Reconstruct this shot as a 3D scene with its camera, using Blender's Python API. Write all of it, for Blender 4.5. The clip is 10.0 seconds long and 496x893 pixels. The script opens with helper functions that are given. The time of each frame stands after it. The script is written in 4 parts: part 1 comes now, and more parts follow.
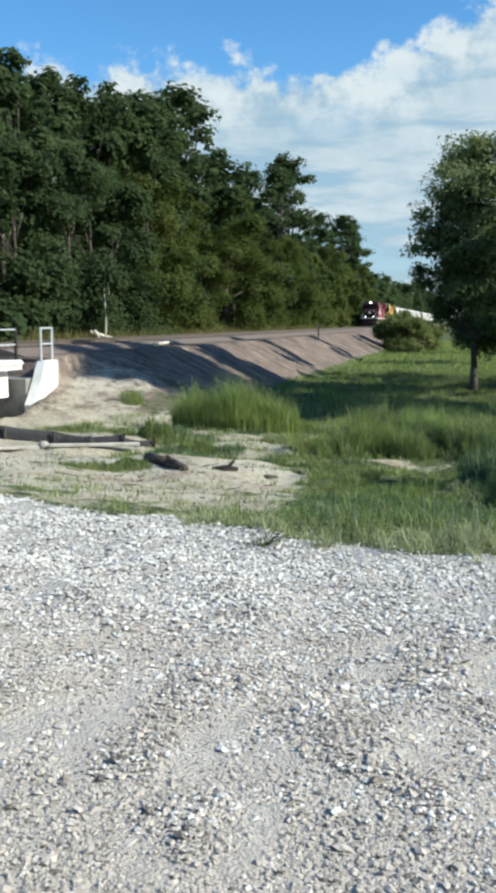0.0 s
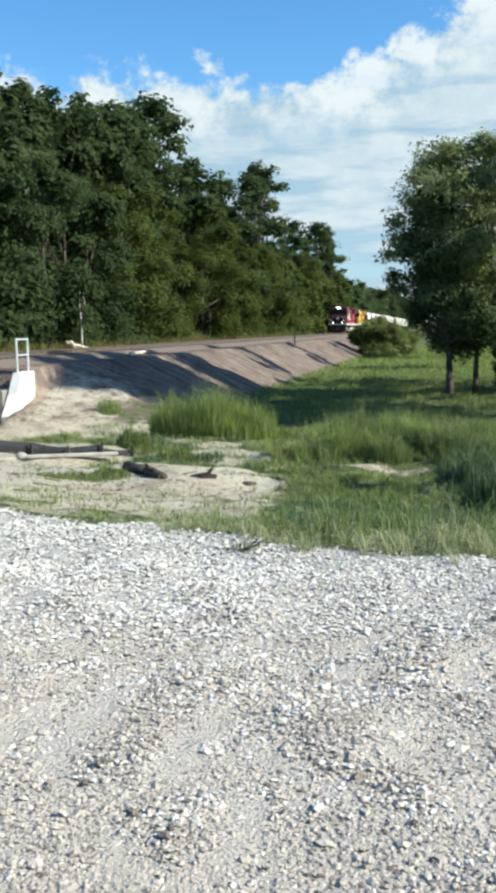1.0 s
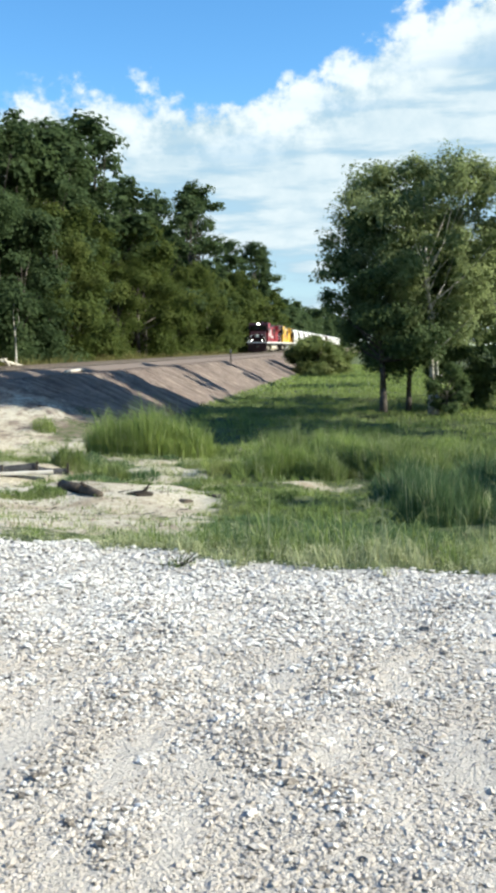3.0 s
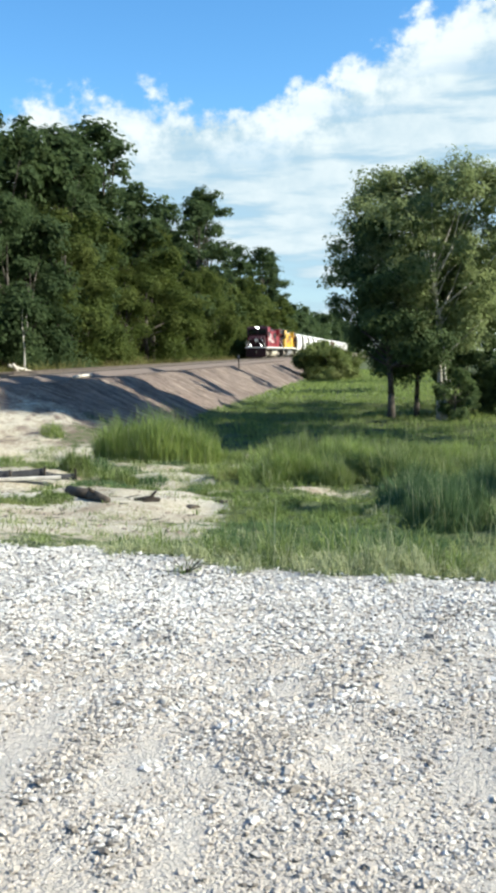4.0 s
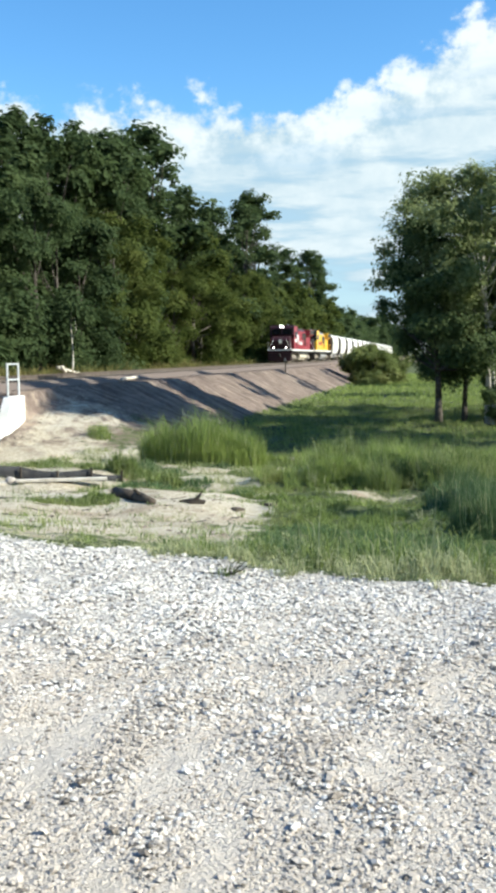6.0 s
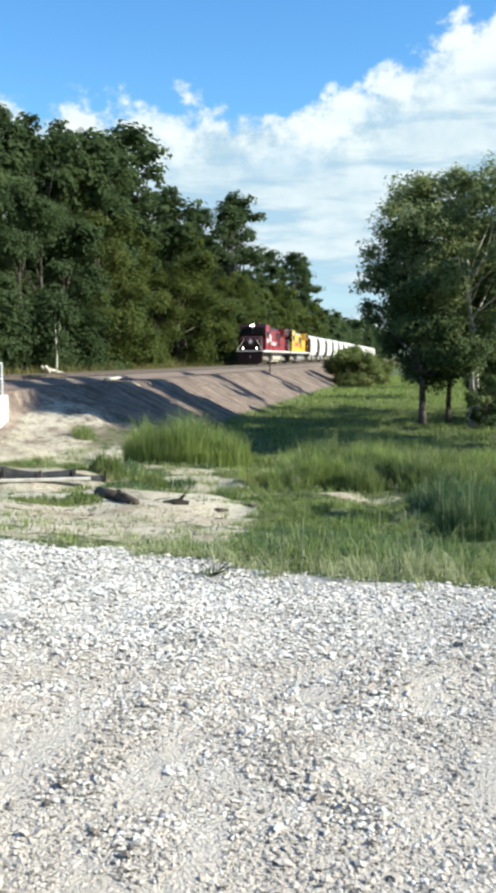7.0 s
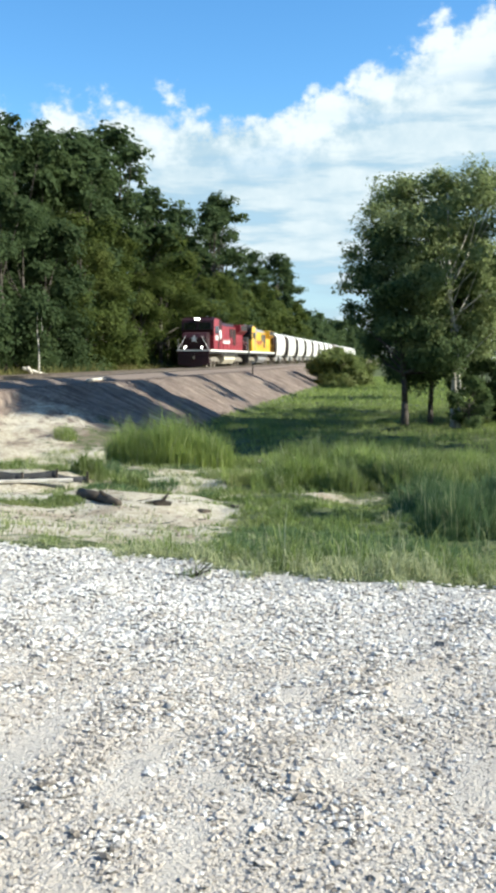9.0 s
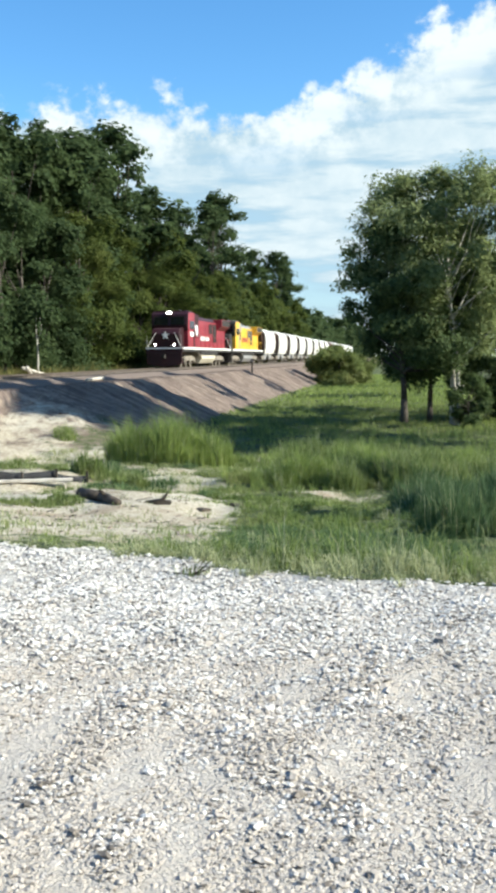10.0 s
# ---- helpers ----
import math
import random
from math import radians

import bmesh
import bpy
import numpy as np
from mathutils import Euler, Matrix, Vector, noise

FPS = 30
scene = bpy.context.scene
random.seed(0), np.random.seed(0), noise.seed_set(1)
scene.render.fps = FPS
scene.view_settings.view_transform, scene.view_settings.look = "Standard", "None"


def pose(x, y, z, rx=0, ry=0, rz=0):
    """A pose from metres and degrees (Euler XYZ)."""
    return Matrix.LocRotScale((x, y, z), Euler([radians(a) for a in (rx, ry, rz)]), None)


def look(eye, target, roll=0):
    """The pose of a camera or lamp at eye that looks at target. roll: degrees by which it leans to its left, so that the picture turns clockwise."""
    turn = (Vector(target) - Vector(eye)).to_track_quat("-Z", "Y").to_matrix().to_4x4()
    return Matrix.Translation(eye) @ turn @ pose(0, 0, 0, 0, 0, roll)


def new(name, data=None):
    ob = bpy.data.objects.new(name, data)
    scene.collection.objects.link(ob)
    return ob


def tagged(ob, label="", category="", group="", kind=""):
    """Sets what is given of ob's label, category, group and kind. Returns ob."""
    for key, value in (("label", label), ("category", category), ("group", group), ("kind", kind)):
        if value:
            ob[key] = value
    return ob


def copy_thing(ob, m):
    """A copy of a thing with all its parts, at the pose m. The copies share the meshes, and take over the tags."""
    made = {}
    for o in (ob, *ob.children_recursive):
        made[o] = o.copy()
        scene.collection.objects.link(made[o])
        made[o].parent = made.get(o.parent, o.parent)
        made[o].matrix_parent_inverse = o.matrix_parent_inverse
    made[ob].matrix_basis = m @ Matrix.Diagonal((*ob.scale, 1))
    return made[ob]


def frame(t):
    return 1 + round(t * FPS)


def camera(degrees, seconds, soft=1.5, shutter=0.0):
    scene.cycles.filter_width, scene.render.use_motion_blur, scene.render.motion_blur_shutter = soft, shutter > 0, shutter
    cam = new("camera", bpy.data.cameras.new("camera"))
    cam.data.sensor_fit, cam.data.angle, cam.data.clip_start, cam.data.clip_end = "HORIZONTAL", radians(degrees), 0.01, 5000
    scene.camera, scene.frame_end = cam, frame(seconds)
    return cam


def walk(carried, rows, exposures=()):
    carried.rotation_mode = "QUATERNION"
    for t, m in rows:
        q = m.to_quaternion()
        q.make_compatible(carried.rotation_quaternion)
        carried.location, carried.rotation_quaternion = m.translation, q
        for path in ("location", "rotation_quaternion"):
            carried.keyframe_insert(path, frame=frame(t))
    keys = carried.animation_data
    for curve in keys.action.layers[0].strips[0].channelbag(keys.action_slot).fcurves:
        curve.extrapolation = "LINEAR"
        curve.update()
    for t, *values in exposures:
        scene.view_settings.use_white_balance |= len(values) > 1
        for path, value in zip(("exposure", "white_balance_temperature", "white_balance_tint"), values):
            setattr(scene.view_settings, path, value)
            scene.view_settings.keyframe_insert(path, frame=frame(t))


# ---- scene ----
# The track runs along +y at x = TRACK; the camera stands on the gravel at the origin.
cam = camera(29.06, 10.0, soft=4.2)
ROWS = [
    (0, -0.051, 0.102, 1.638, -7.370, 0.134, 13.090),
    (0.5, -0.043, 0.079, 1.631, -7.204, 0.738, 12.540),
    (1, -0.035, 0.057, 1.627, -6.912, 1.072, 11.680),
    (1.5, -0.027, 0.030, 1.622, -6.641, 1.160, 10.601),
    (2, -0.021, -0.005, 1.623, -6.353, 1.023, 9.155),
    (2.5, -0.014, -0.026, 1.623, -6.111, 0.891, 7.878),
    (4, 0.015, -0.050, 1.639, -5.577, 0.883, 8.384),
    (4.5, 0.021, -0.047, 1.642, -5.499, 0.932, 9.999),
    (5, 0.023, -0.043, 1.641, -5.450, 0.909, 11.116),
    (5.5, 0.021, -0.037, 1.638, -5.406, 0.722, 11.363),
    (7, 0.010, -0.008, 1.622, -5.276, 0.183, 10.235),
    (7.5, 0.008, -0.001, 1.616, -5.237, 0.103, 9.912),
    (8, 0.014, -0.003, 1.617, -5.225, 0.121, 9.611),
    (8.5, 0.014, -0.001, 1.616, -5.217, 0.120, 9.355),
    (9, 0.021, -0.002, 1.618, -5.227, 0.224, 9.221),
    (9.5, 0.023, -0.002, 1.618, -5.240, 0.281, 9.162),
    (10, 0.031, -0.006, 1.619, -5.316, 0.552, 9.180),
]
EXPOSURES = [(0.0, 0.6, 6100, 2), (1.0, 0.77, 6250, 2.3), (2.5, 0.96, 6350, 2.5), (10.0, 0.96, 6350, 2.5)]
walk(cam, [(t, pose(x, y, z, 90 + pitch, roll, yaw)) for t, x, y, z, pitch, roll, yaw in ROWS], EXPOSURES)

TRACK, RAIL_Z = -18.95, 0.86


def sine(a, b, v):
    """Smooth step from 0 at a to 1 at b."""
    k = np.clip((v - a) / (b - a), 0, 1)
    return k * k * (3 - 2 * k)


# ---- light ----
SUN_AZ, SUN_EL = 92.0, 32.0


def make_world():
    w = bpy.data.worlds.new("sky")
    scene.world = w
    w.use_nodes = True
    n, l = w.node_tree.nodes, w.node_tree.links
    n.clear()

    def node(kind, **sets):
        o = n.new(kind)
        for k, v in sets.items():
            if k == "operation":
                o.operation = v
            elif k == "blend_type":
                o.blend_type = v
        return o

    def math_(op, a, b=None, clamp=False):
        o = node("ShaderNodeMath", operation=op)
        o.use_clamp = clamp
        for i, v in enumerate((a, b)):
            if v is None:
                continue
            if isinstance(v, (int, float)):
                o.inputs[i].default_value = v
            else:
                l.new(v, o.inputs[i])
        return o.outputs[0]

    def ramp(v, a, b):
        o = n.new("ShaderNodeMapRange")
        o.interpolation_type = "SMOOTHSTEP"
        l.new(v, o.inputs[0])
        o.inputs[1].default_value, o.inputs[2].default_value = a, b
        return o.outputs[0]

    sky = n.new("ShaderNodeTexSky")
    sky.sky_type, sky.sun_disc = "NISHITA", False
    sky.sun_elevation, sky.sun_rotation = radians(SUN_EL), radians(SUN_AZ)
    sky.air_density, sky.dust_density, sky.ozone_density = 1.0, 0.0, 4.0
    co = n.new("ShaderNodeTexCoord").outputs["Generated"]
    sep = n.new("ShaderNodeSeparateXYZ")
    l.new(co, sep.inputs[0])

    def fbm(scale, vec_scale, detail, rough=0.55, offset=(0, 0, 0)):
        m = n.new("ShaderNodeMapping")
        l.new(co, m.inputs[0])
        m.inputs["Scale"].default_value = vec_scale
        m.inputs["Location"].default_value = offset
        t = n.new("ShaderNodeTexNoise")
        l.new(m.outputs[0], t.inputs["Vector"])
        t.inputs["Scale"].default_value, t.inputs["Detail"].default_value, t.inputs["Roughness"].default_value = scale, detail, rough
        return t.outputs["Fac"]

    big = fbm(10, (1, 1, 1.5), 8, 0.55, (0.3, 0.1, 0.0))
    puff = fbm(34, (1, 1, 1.2), 6, 0.6, (1.3, 0, 0.4))
    streak = fbm(5.5, (1, 1, 5.5), 6, 0.55, (2.0, 0.5, 0.2))
    # a level bank of cloud that climbs towards the right of the track
    right = math_("MAXIMUM", math_("ADD", sep.outputs[0], 0.1), 0.0)
    edge = math_("SUBTRACT", math_("ADD", 0.246, math_("MULTIPLY", right, 0.45)), sep.outputs[2])
    top = math_("ADD", math_("MULTIPLY", edge, 26.0), math_("MULTIPLY", math_("SUBTRACT", big, 0.5), 2.6))
    top = math_("ADD", top, math_("MULTIPLY", math_("SUBTRACT", puff, 0.5), 2.6))
    bank = ramp(top, -0.15, 0.5)
    # thinner and streaked towards the horizon
    low = ramp(sep.outputs[2], 0.2, 0.04)
    gap = ramp(streak, 0.46, 0.64)
    cover = math_("MULTIPLY", bank, math_("SUBTRACT", 1.0, math_("MULTIPLY", math_("ADD", math_("MULTIPLY", low, 0.12), 0.12), gap)), True)
    cover = math_("MULTIPLY", cover, ramp(sep.outputs[2], -0.05, 0.03), True)
    # bright heads on the bank, greyer level streaks beneath
    heads = ramp(math_("ADD", math_("MULTIPLY", big, 0.5), math_("MULTIPLY", puff, 0.5)), 0.4, 0.58)
    flat = math_("MULTIPLY", ramp(streak, 0.56, 0.43), math_("ADD", 0.15, math_("MULTIPLY", puff, 0.9)), True)
    depth = ramp(edge, 0.02, 0.085)
    shade = math_("ADD", math_("MULTIPLY", heads, math_("SUBTRACT", 1.0, depth)), math_("MULTIPLY", flat, depth), True)
    mix = n.new("ShaderNodeMix")
    mix.data_type = "RGBA"
    l.new(shade, mix.inputs[0])
    mix.inputs[6].default_value, mix.inputs[7].default_value = (0.47, 0.63, 0.77, 1), (0.93, 0.965, 0.99, 1)
    bg1, bg2 = n.new("ShaderNodeBackground"), n.new("ShaderNodeBackground")
    deep = n.new("ShaderNodeHueSaturation")
    deep.inputs["Saturation"].default_value = 1.18
    l.new(sky.outputs[0], deep.inputs["Color"])
    l.new(deep.outputs[0], bg1.inputs[0])
    bg1.inputs[1].default_value = SKY
    l.new(mix.outputs[2], bg2.inputs[0])
    bg2.inputs[1].default_value = CLOUD
    ms, out = n.new("ShaderNodeMixShader"), n.new("ShaderNodeOutputWorld")
    l.new(cover, ms.inputs[0])
    l.new(bg1.outputs[0], ms.inputs[1])
    l.new(bg2.outputs[0], ms.inputs[2])
    l.new(ms.outputs[0], out.inputs[0])


SKY, CLOUD, SUN = 0.119, 0.56, 4.8
make_world()
sun = new("sun", bpy.data.lights.new("sun", "SUN"))
sun.data.energy, sun.data.angle, sun.data.color = SUN, radians(0.5), (1.0, 0.93, 0.82)
sun_dir = Vector((math.sin(radians(SUN_AZ)) * math.cos(radians(SUN_EL)), math.cos(radians(SUN_AZ)) * math.cos(radians(SUN_EL)), math.sin(radians(SUN_EL))))
sun.matrix_world = look(sun_dir * 60, (0, 0, 0))


# ---- materials ----
class Nodes:
    """A short hand for building one node material."""

    def __init__(self, name):
        self.m = bpy.data.materials.new(name)
        self.m.use_nodes = True
        self.n, self.l = self.m.node_tree.nodes, self.m.node_tree.links
        self.b = self.n["Principled BSDF"]
        self.co = self.n.new("ShaderNodeTexCoord").outputs["Object"]

    def put(self, v, socket):
        if isinstance(v, (int, float)):
            socket.default_value = v
        elif isinstance(v, tuple):
            socket.default_value = (*v, 1)[:4]
        else:
            self.l.new(v, socket)

    def noise(self, scale, detail=4, rough=0.55, stretch=None):
        t = self.n.new("ShaderNodeTexNoise")
        v = self.co
        if stretch:
            m = self.n.new("ShaderNodeMapping")
            self.l.new(v, m.inputs[0])
            m.inputs["Scale"].default_value = stretch
            v = m.outputs[0]
        self.l.new(v, t.inputs["Vector"])
        t.inputs["Scale"].default_value, t.inputs["Detail"].default_value, t.inputs["Roughness"].default_value = scale, detail, rough
        return t.outputs["Fac"]

    def cells(self, scale, feature="F1", out="Distance"):
        t = self.n.new("ShaderNodeTexVoronoi")
        t.feature = feature
        self.l.new(self.co, t.inputs["Vector"])
        t.inputs["Scale"].default_value = scale
        return t.outputs[out]

    def ramp(self, v, a, b, lo=0.0, hi=1.0):
        o = self.n.new("ShaderNodeMapRange")
        o.interpolation_type = "SMOOTHSTEP"
        self.l.new(v, o.inputs[0])
        o.inputs[1].default_value, o.inputs[2].default_value, o.inputs[3].default_value, o.inputs[4].default_value = a, b, lo, hi
        return o.outputs[0]

    def mix(self, f, a, b):
        o = self.n.new("ShaderNodeMix")
        o.data_type = "RGBA"
        self.put(f, o.inputs[0])
        self.put(a, o.inputs[6])
        self.put(b, o.inputs[7])
        return o.outputs[2]

    def calc(self, op, a, b):
        o = self.n.new("ShaderNodeMath")
        o.operation = op
        self.put(a, o.inputs[0])
        self.put(b, o.inputs[1])
        return o.outputs[0]

    def attr(self, name):
        o = self.n.new("ShaderNodeAttribute")
        o.attribute_name = name
        return o.outputs["Fac"]

    def rand(self, island=True):
        if island:
            return self.n.new("ShaderNodeNewGeometry").outputs["Random Per Island"]
        return self.n.new("ShaderNodeObjectInfo").outputs["Random"]

    def colour(self, c):
        self.put(c, self.b.inputs["Base Color"])

    def bump(self, h, strength=0.5, dist=0.01):
        o = self.n.new("ShaderNodeBump")
        o.inputs["Strength"].default_value, o.inputs["Distance"].default_value = strength, dist
        self.l.new(h, o.inputs["Height"])
        self.l.new(o.outputs[0], self.b.inputs["Normal"])

    def set(self, rough=0.8, metal=0.0, spec=0.5):
        self.put(rough, self.b.inputs["Roughness"])
        self.put(metal, self.b.inputs["Metallic"])
        self.put(spec, self.b.inputs["Specular IOR Level"])
        return self.m


def surface(name, a, b, rough=0.7, metal=0.0, scale=3.0, dirt=None, bump=0.2, dist=0.003, spec=0.4):
    """Two-tone worn surface: broad patches, fine grain and, if given, dirt."""
    k = Nodes(name)
    c = k.mix(k.ramp(k.noise(scale, 6), 0.35, 0.65), a, b)
    if dirt:
        c = k.mix(k.ramp(k.noise(scale * 2.7, 8, 0.7), 0.55, 0.75, 0, 0.8), c, dirt)
    k.colour(c)
    k.bump(k.noise(scale * 25, 4), bump, dist)
    return k.set(rough, metal, spec)


def leaf_material(name, dark, light, tip, glow=0.25):
    k = Nodes(name)
    r = k.rand()
    c = k.mix(k.ramp(r, 0.0, 1.0), dark, light)
    c = k.mix(k.ramp(k.noise(0.35, 3), 0.45, 0.7), c, tip)
    k.colour(c)
    k.set(0.75, 0, 0.12)
    tr, ms, out = k.n.new("ShaderNodeBsdfTranslucent"), k.n.new("ShaderNodeMixShader"), k.n["Material Output"]
    k.l.new(c, tr.inputs[0])
    ms.inputs[0].default_value = glow
    k.l.new(k.b.outputs[0], ms.inputs[1])
    k.l.new(tr.outputs[0], ms.inputs[2])
    k.l.new(ms.outputs[0], out.inputs[0])
    return k.m


def ground_material():
    k = Nodes("ground_cover")
    fine, mid, broad = k.noise(9, 8, 0.65), k.noise(1.3, 6), k.noise(0.22, 5)
    soil = k.mix(k.ramp(mid, 0.35, 0.65), (0.05, 0.068, 0.026), (0.11, 0.135, 0.055))
    soil = k.mix(k.ramp(fine, 0.45, 0.75, 0, 0.6), soil, (0.17, 0.15, 0.08))
    sand = k.mix(k.ramp(fine, 0.3, 0.7), (0.33, 0.28, 0.205), (0.54, 0.485, 0.38))
    sand = k.mix(k.ramp(mid, 0.5, 0.72, 0, 0.8), sand, (0.27, 0.205, 0.14))
    sand = k.mix(k.ramp(broad, 0.45, 0.6, 0, 0.5), sand, (0.57, 0.53, 0.435))
    stone = k.mix(k.cells(7, out="Color"), (0.112, 0.084, 0.07), (0.255, 0.2, 0.167))
    stone = k.mix(k.ramp(mid, 0.4, 0.7, 0, 0.6), stone, (0.22, 0.165, 0.135))
    rill = k.noise(1.0, 6, 0.65, (0.3, 1.6, 1.0))
    stone = k.mix(k.ramp(rill, 0.53, 0.65, 0, 0.8), stone, (0.36, 0.29, 0.225))
    stone = k.mix(k.ramp(rill, 0.49, 0.37, 0, 0.85), stone, (0.085, 0.062, 0.052))
    # trodden dust on the pad, and the bare bed between clean stones
    dust = k.mix(k.ramp(k.noise(45, 5, 0.7), 0.3, 0.7), (0.42, 0.373, 0.323), (0.62, 0.563, 0.496))
    dust = k.mix(k.ramp(k.cells(95, out="Color"), 0.2, 0.9, 0, 0.6), dust, (0.6, 0.545, 0.48))
    dust = k.mix(k.ramp(k.noise(1.4, 4), 0.45, 0.66, 0, 0.7), dust, (0.55, 0.48, 0.4))
    bed = k.mix(k.ramp(k.noise(45, 5, 0.7), 0.3, 0.7), (0.36, 0.335, 0.305), (0.57, 0.535, 0.49))
    lime = k.mix(k.ramp(k.calc("ADD", k.attr("dusty"), k.calc("MULTIPLY", k.calc("SUBTRACT", k.noise(6, 5), 0.5), 0.8)), 0.3, 0.7), bed, dust)
    lime = k.mix(k.ramp(k.noise(130, 3), 0.6, 0.74, 0, 0.7), lime, (0.19, 0.17, 0.15))
    wob = k.calc("MULTIPLY", k.calc("SUBTRACT", mid, 0.5), 1.1)
    wob3 = k.calc("ADD", k.calc("MULTIPLY", k.calc("SUBTRACT", k.noise(3.2, 6, 0.65), 0.5), 1.2), wob)
    c = k.mix(k.ramp(k.calc("ADD", k.attr("sandy"), wob3), 0.3, 0.62), soil, sand)
    c = k.mix(k.ramp(k.calc("ADD", k.attr("stony"), wob3), 0.25, 0.8), c, stone)
    wob2 = k.calc("MULTIPLY", k.calc("SUBTRACT", k.noise(5, 4), 0.5), 0.5)
    c = k.mix(k.ramp(k.calc("ADD", k.attr("pad"), wob2), 0.45, 0.55), c, lime)
    k.colour(c)
    grit = k.calc("MULTIPLY", k.cells(70), -0.16)
    k.bump(k.calc("ADD", grit, k.calc("ADD", k.calc("MULTIPLY", k.noise(60, 6, 0.7), 0.35), k.calc("MULTIPLY", k.noise(7, 5), 1.0))), 0.85, 0.055)
    return k.set(0.95, 0, 0.2)


def stone_material(name, a, b, c3, dark=None):
    k = Nodes(name)
    r = k.rand()
    c = k.mix(r, a, b)
    if dark:
        c = k.mix(k.ramp(k.calc("FRACT", k.calc("MULTIPLY", r, 37.0), 0.0), 0.86, 0.92), c, dark)
    c = k.mix(k.ramp(k.noise(30, 5, 0.7), 0.5, 0.75, 0, 0.6), c, c3)
    k.colour(c)
    k.bump(k.noise(160, 4), 0.4, 0.004)
    return k.set(0.9, 0, 0.25)


def loose_stone_material():
    k = Nodes("loose_limestone")
    c = k.mix(k.rand(False), (0.22, 0.19, 0.165), (0.6, 0.545, 0.48))
    c = k.mix(k.ramp(k.noise(30, 5, 0.7), 0.5, 0.75, 0, 0.5), c, (0.5, 0.45, 0.4))
    k.colour(c)
    k.bump(k.noise(160, 4), 0.4, 0.004)
    return k.set(0.9, 0, 0.25)


def lamp_glow(name, colour, strength):
    k = Nodes(name)
    k.colour(colour)
    k.put(colour, k.b.inputs["Emission Color"])
    k.b.inputs["Emission Strength"].default_value = strength
    return k.set(0.3)


GROUND = ground_material()
LIME = stone_material("limestone_gravel", (0.55, 0.52, 0.478), (0.76, 0.725, 0.675), (0.63, 0.58, 0.515), (0.15, 0.14, 0.13))
LIME_DUSTY = stone_material("dusty_limestone_gravel", (0.4, 0.352, 0.303), (0.57, 0.51, 0.447), (0.47, 0.403, 0.335), (0.15, 0.13, 0.11))
LIME_LOOSE = loose_stone_material()
BALLAST = stone_material("ballast_stone", (0.127, 0.1, 0.085), (0.28, 0.222, 0.187), (0.2, 0.152, 0.125))
GRASS = leaf_material("green_grass", (0.105, 0.155, 0.048), (0.235, 0.29, 0.1), (0.31, 0.335, 0.135), 0.43)
DRY_GRASS = leaf_material("pale_edge_grass", (0.24, 0.28, 0.13), (0.5, 0.5, 0.3), (0.36, 0.39, 0.2), 0.4)
DARK_WEED = leaf_material("dark_weed", (0.06, 0.108, 0.045), (0.125, 0.19, 0.085), (0.15, 0.21, 0.08), 0.38)
WEED = leaf_material("bright_weed", (0.16, 0.225, 0.06), (0.32, 0.395, 0.125), (0.28, 0.35, 0.1), 0.45)
LEAF = leaf_material("forest_leaf", (0.066, 0.092, 0.024), (0.1, 0.13, 0.034), (0.128, 0.152, 0.042), 0.53)
LEAF_DARK = leaf_material("dark_forest_leaf", (0.046, 0.074, 0.031), (0.073, 0.108, 0.044), (0.084, 0.118, 0.046), 0.52)
# shade of the left boughs and undergrowth is put into this leaf colour
LEAF_RIGHT = leaf_material("shaded_meadow_leaf", (0.075, 0.112, 0.047), (0.122, 0.168, 0.07), (0.14, 0.185, 0.074), 0.5)
# paler leaf: the sunlit side of the meadow trees put into colour
LEAF_PALE = leaf_material("lit_meadow_leaf", (0.18, 0.22, 0.095), (0.27, 0.32, 0.145), (0.29, 0.335, 0.15), 0.55)
VERGE = leaf_material("dry_verge_weed", (0.13, 0.125, 0.045), (0.25, 0.225, 0.09), (0.19, 0.2, 0.07), 0.4)
SHRUB_LEAF = leaf_material("shrub_leaf", (0.13, 0.165, 0.055), (0.2, 0.24, 0.08), (0.24, 0.26, 0.1), 0.45)
BARK = surface("bark", (0.05, 0.042, 0.034), (0.105, 0.09, 0.075), 0.95, 0, 5, (0.04, 0.034, 0.028), 0.7, 0.02)
PALE_BARK = surface("pale_bark", (0.38, 0.35, 0.3), (0.6, 0.57, 0.51), 0.9, 0, 4, (0.15, 0.13, 0.1), 0.5, 0.01)
# concrete darkened in its colour for the shade below the bridge deck
SHADED_CONCRETE = surface("shaded_concrete", (0.17, 0.16, 0.15), (0.27, 0.26, 0.24), 0.9, 0, 1.5, (0.1, 0.09, 0.08), 0.3, 0.006)
CONCRETE = surface("new_concrete", (0.7, 0.69, 0.66), (0.8, 0.79, 0.76), 0.85, 0, 1.2, (0.58, 0.55, 0.5), 0.3, 0.006)
GALV = surface("galvanised_steel", (0.6, 0.62, 0.63), (0.72, 0.73, 0.74), 0.45, 0.5, 4, None, 0.05)
RAIL_STEEL = surface("rail_steel", (0.11, 0.09, 0.075), (0.19, 0.155, 0.13), 0.6, 0.5, 4)
TIE = surface("creosoted_tie", (0.09, 0.075, 0.06), (0.17, 0.145, 0.12), 0.9, 0, 3, (0.25, 0.21, 0.17), 0.5, 0.01)
WOOD = surface("weathered_wood", (0.04, 0.032, 0.026), (0.095, 0.076, 0.06), 0.95, 0, 6, (0.035, 0.028, 0.022), 0.6, 0.01)
PALE_WOOD = surface("bleached_wood", (0.45, 0.4, 0.33), (0.62, 0.57, 0.5), 0.9, 0, 4, (0.3, 0.25, 0.2), 0.4, 0.01)
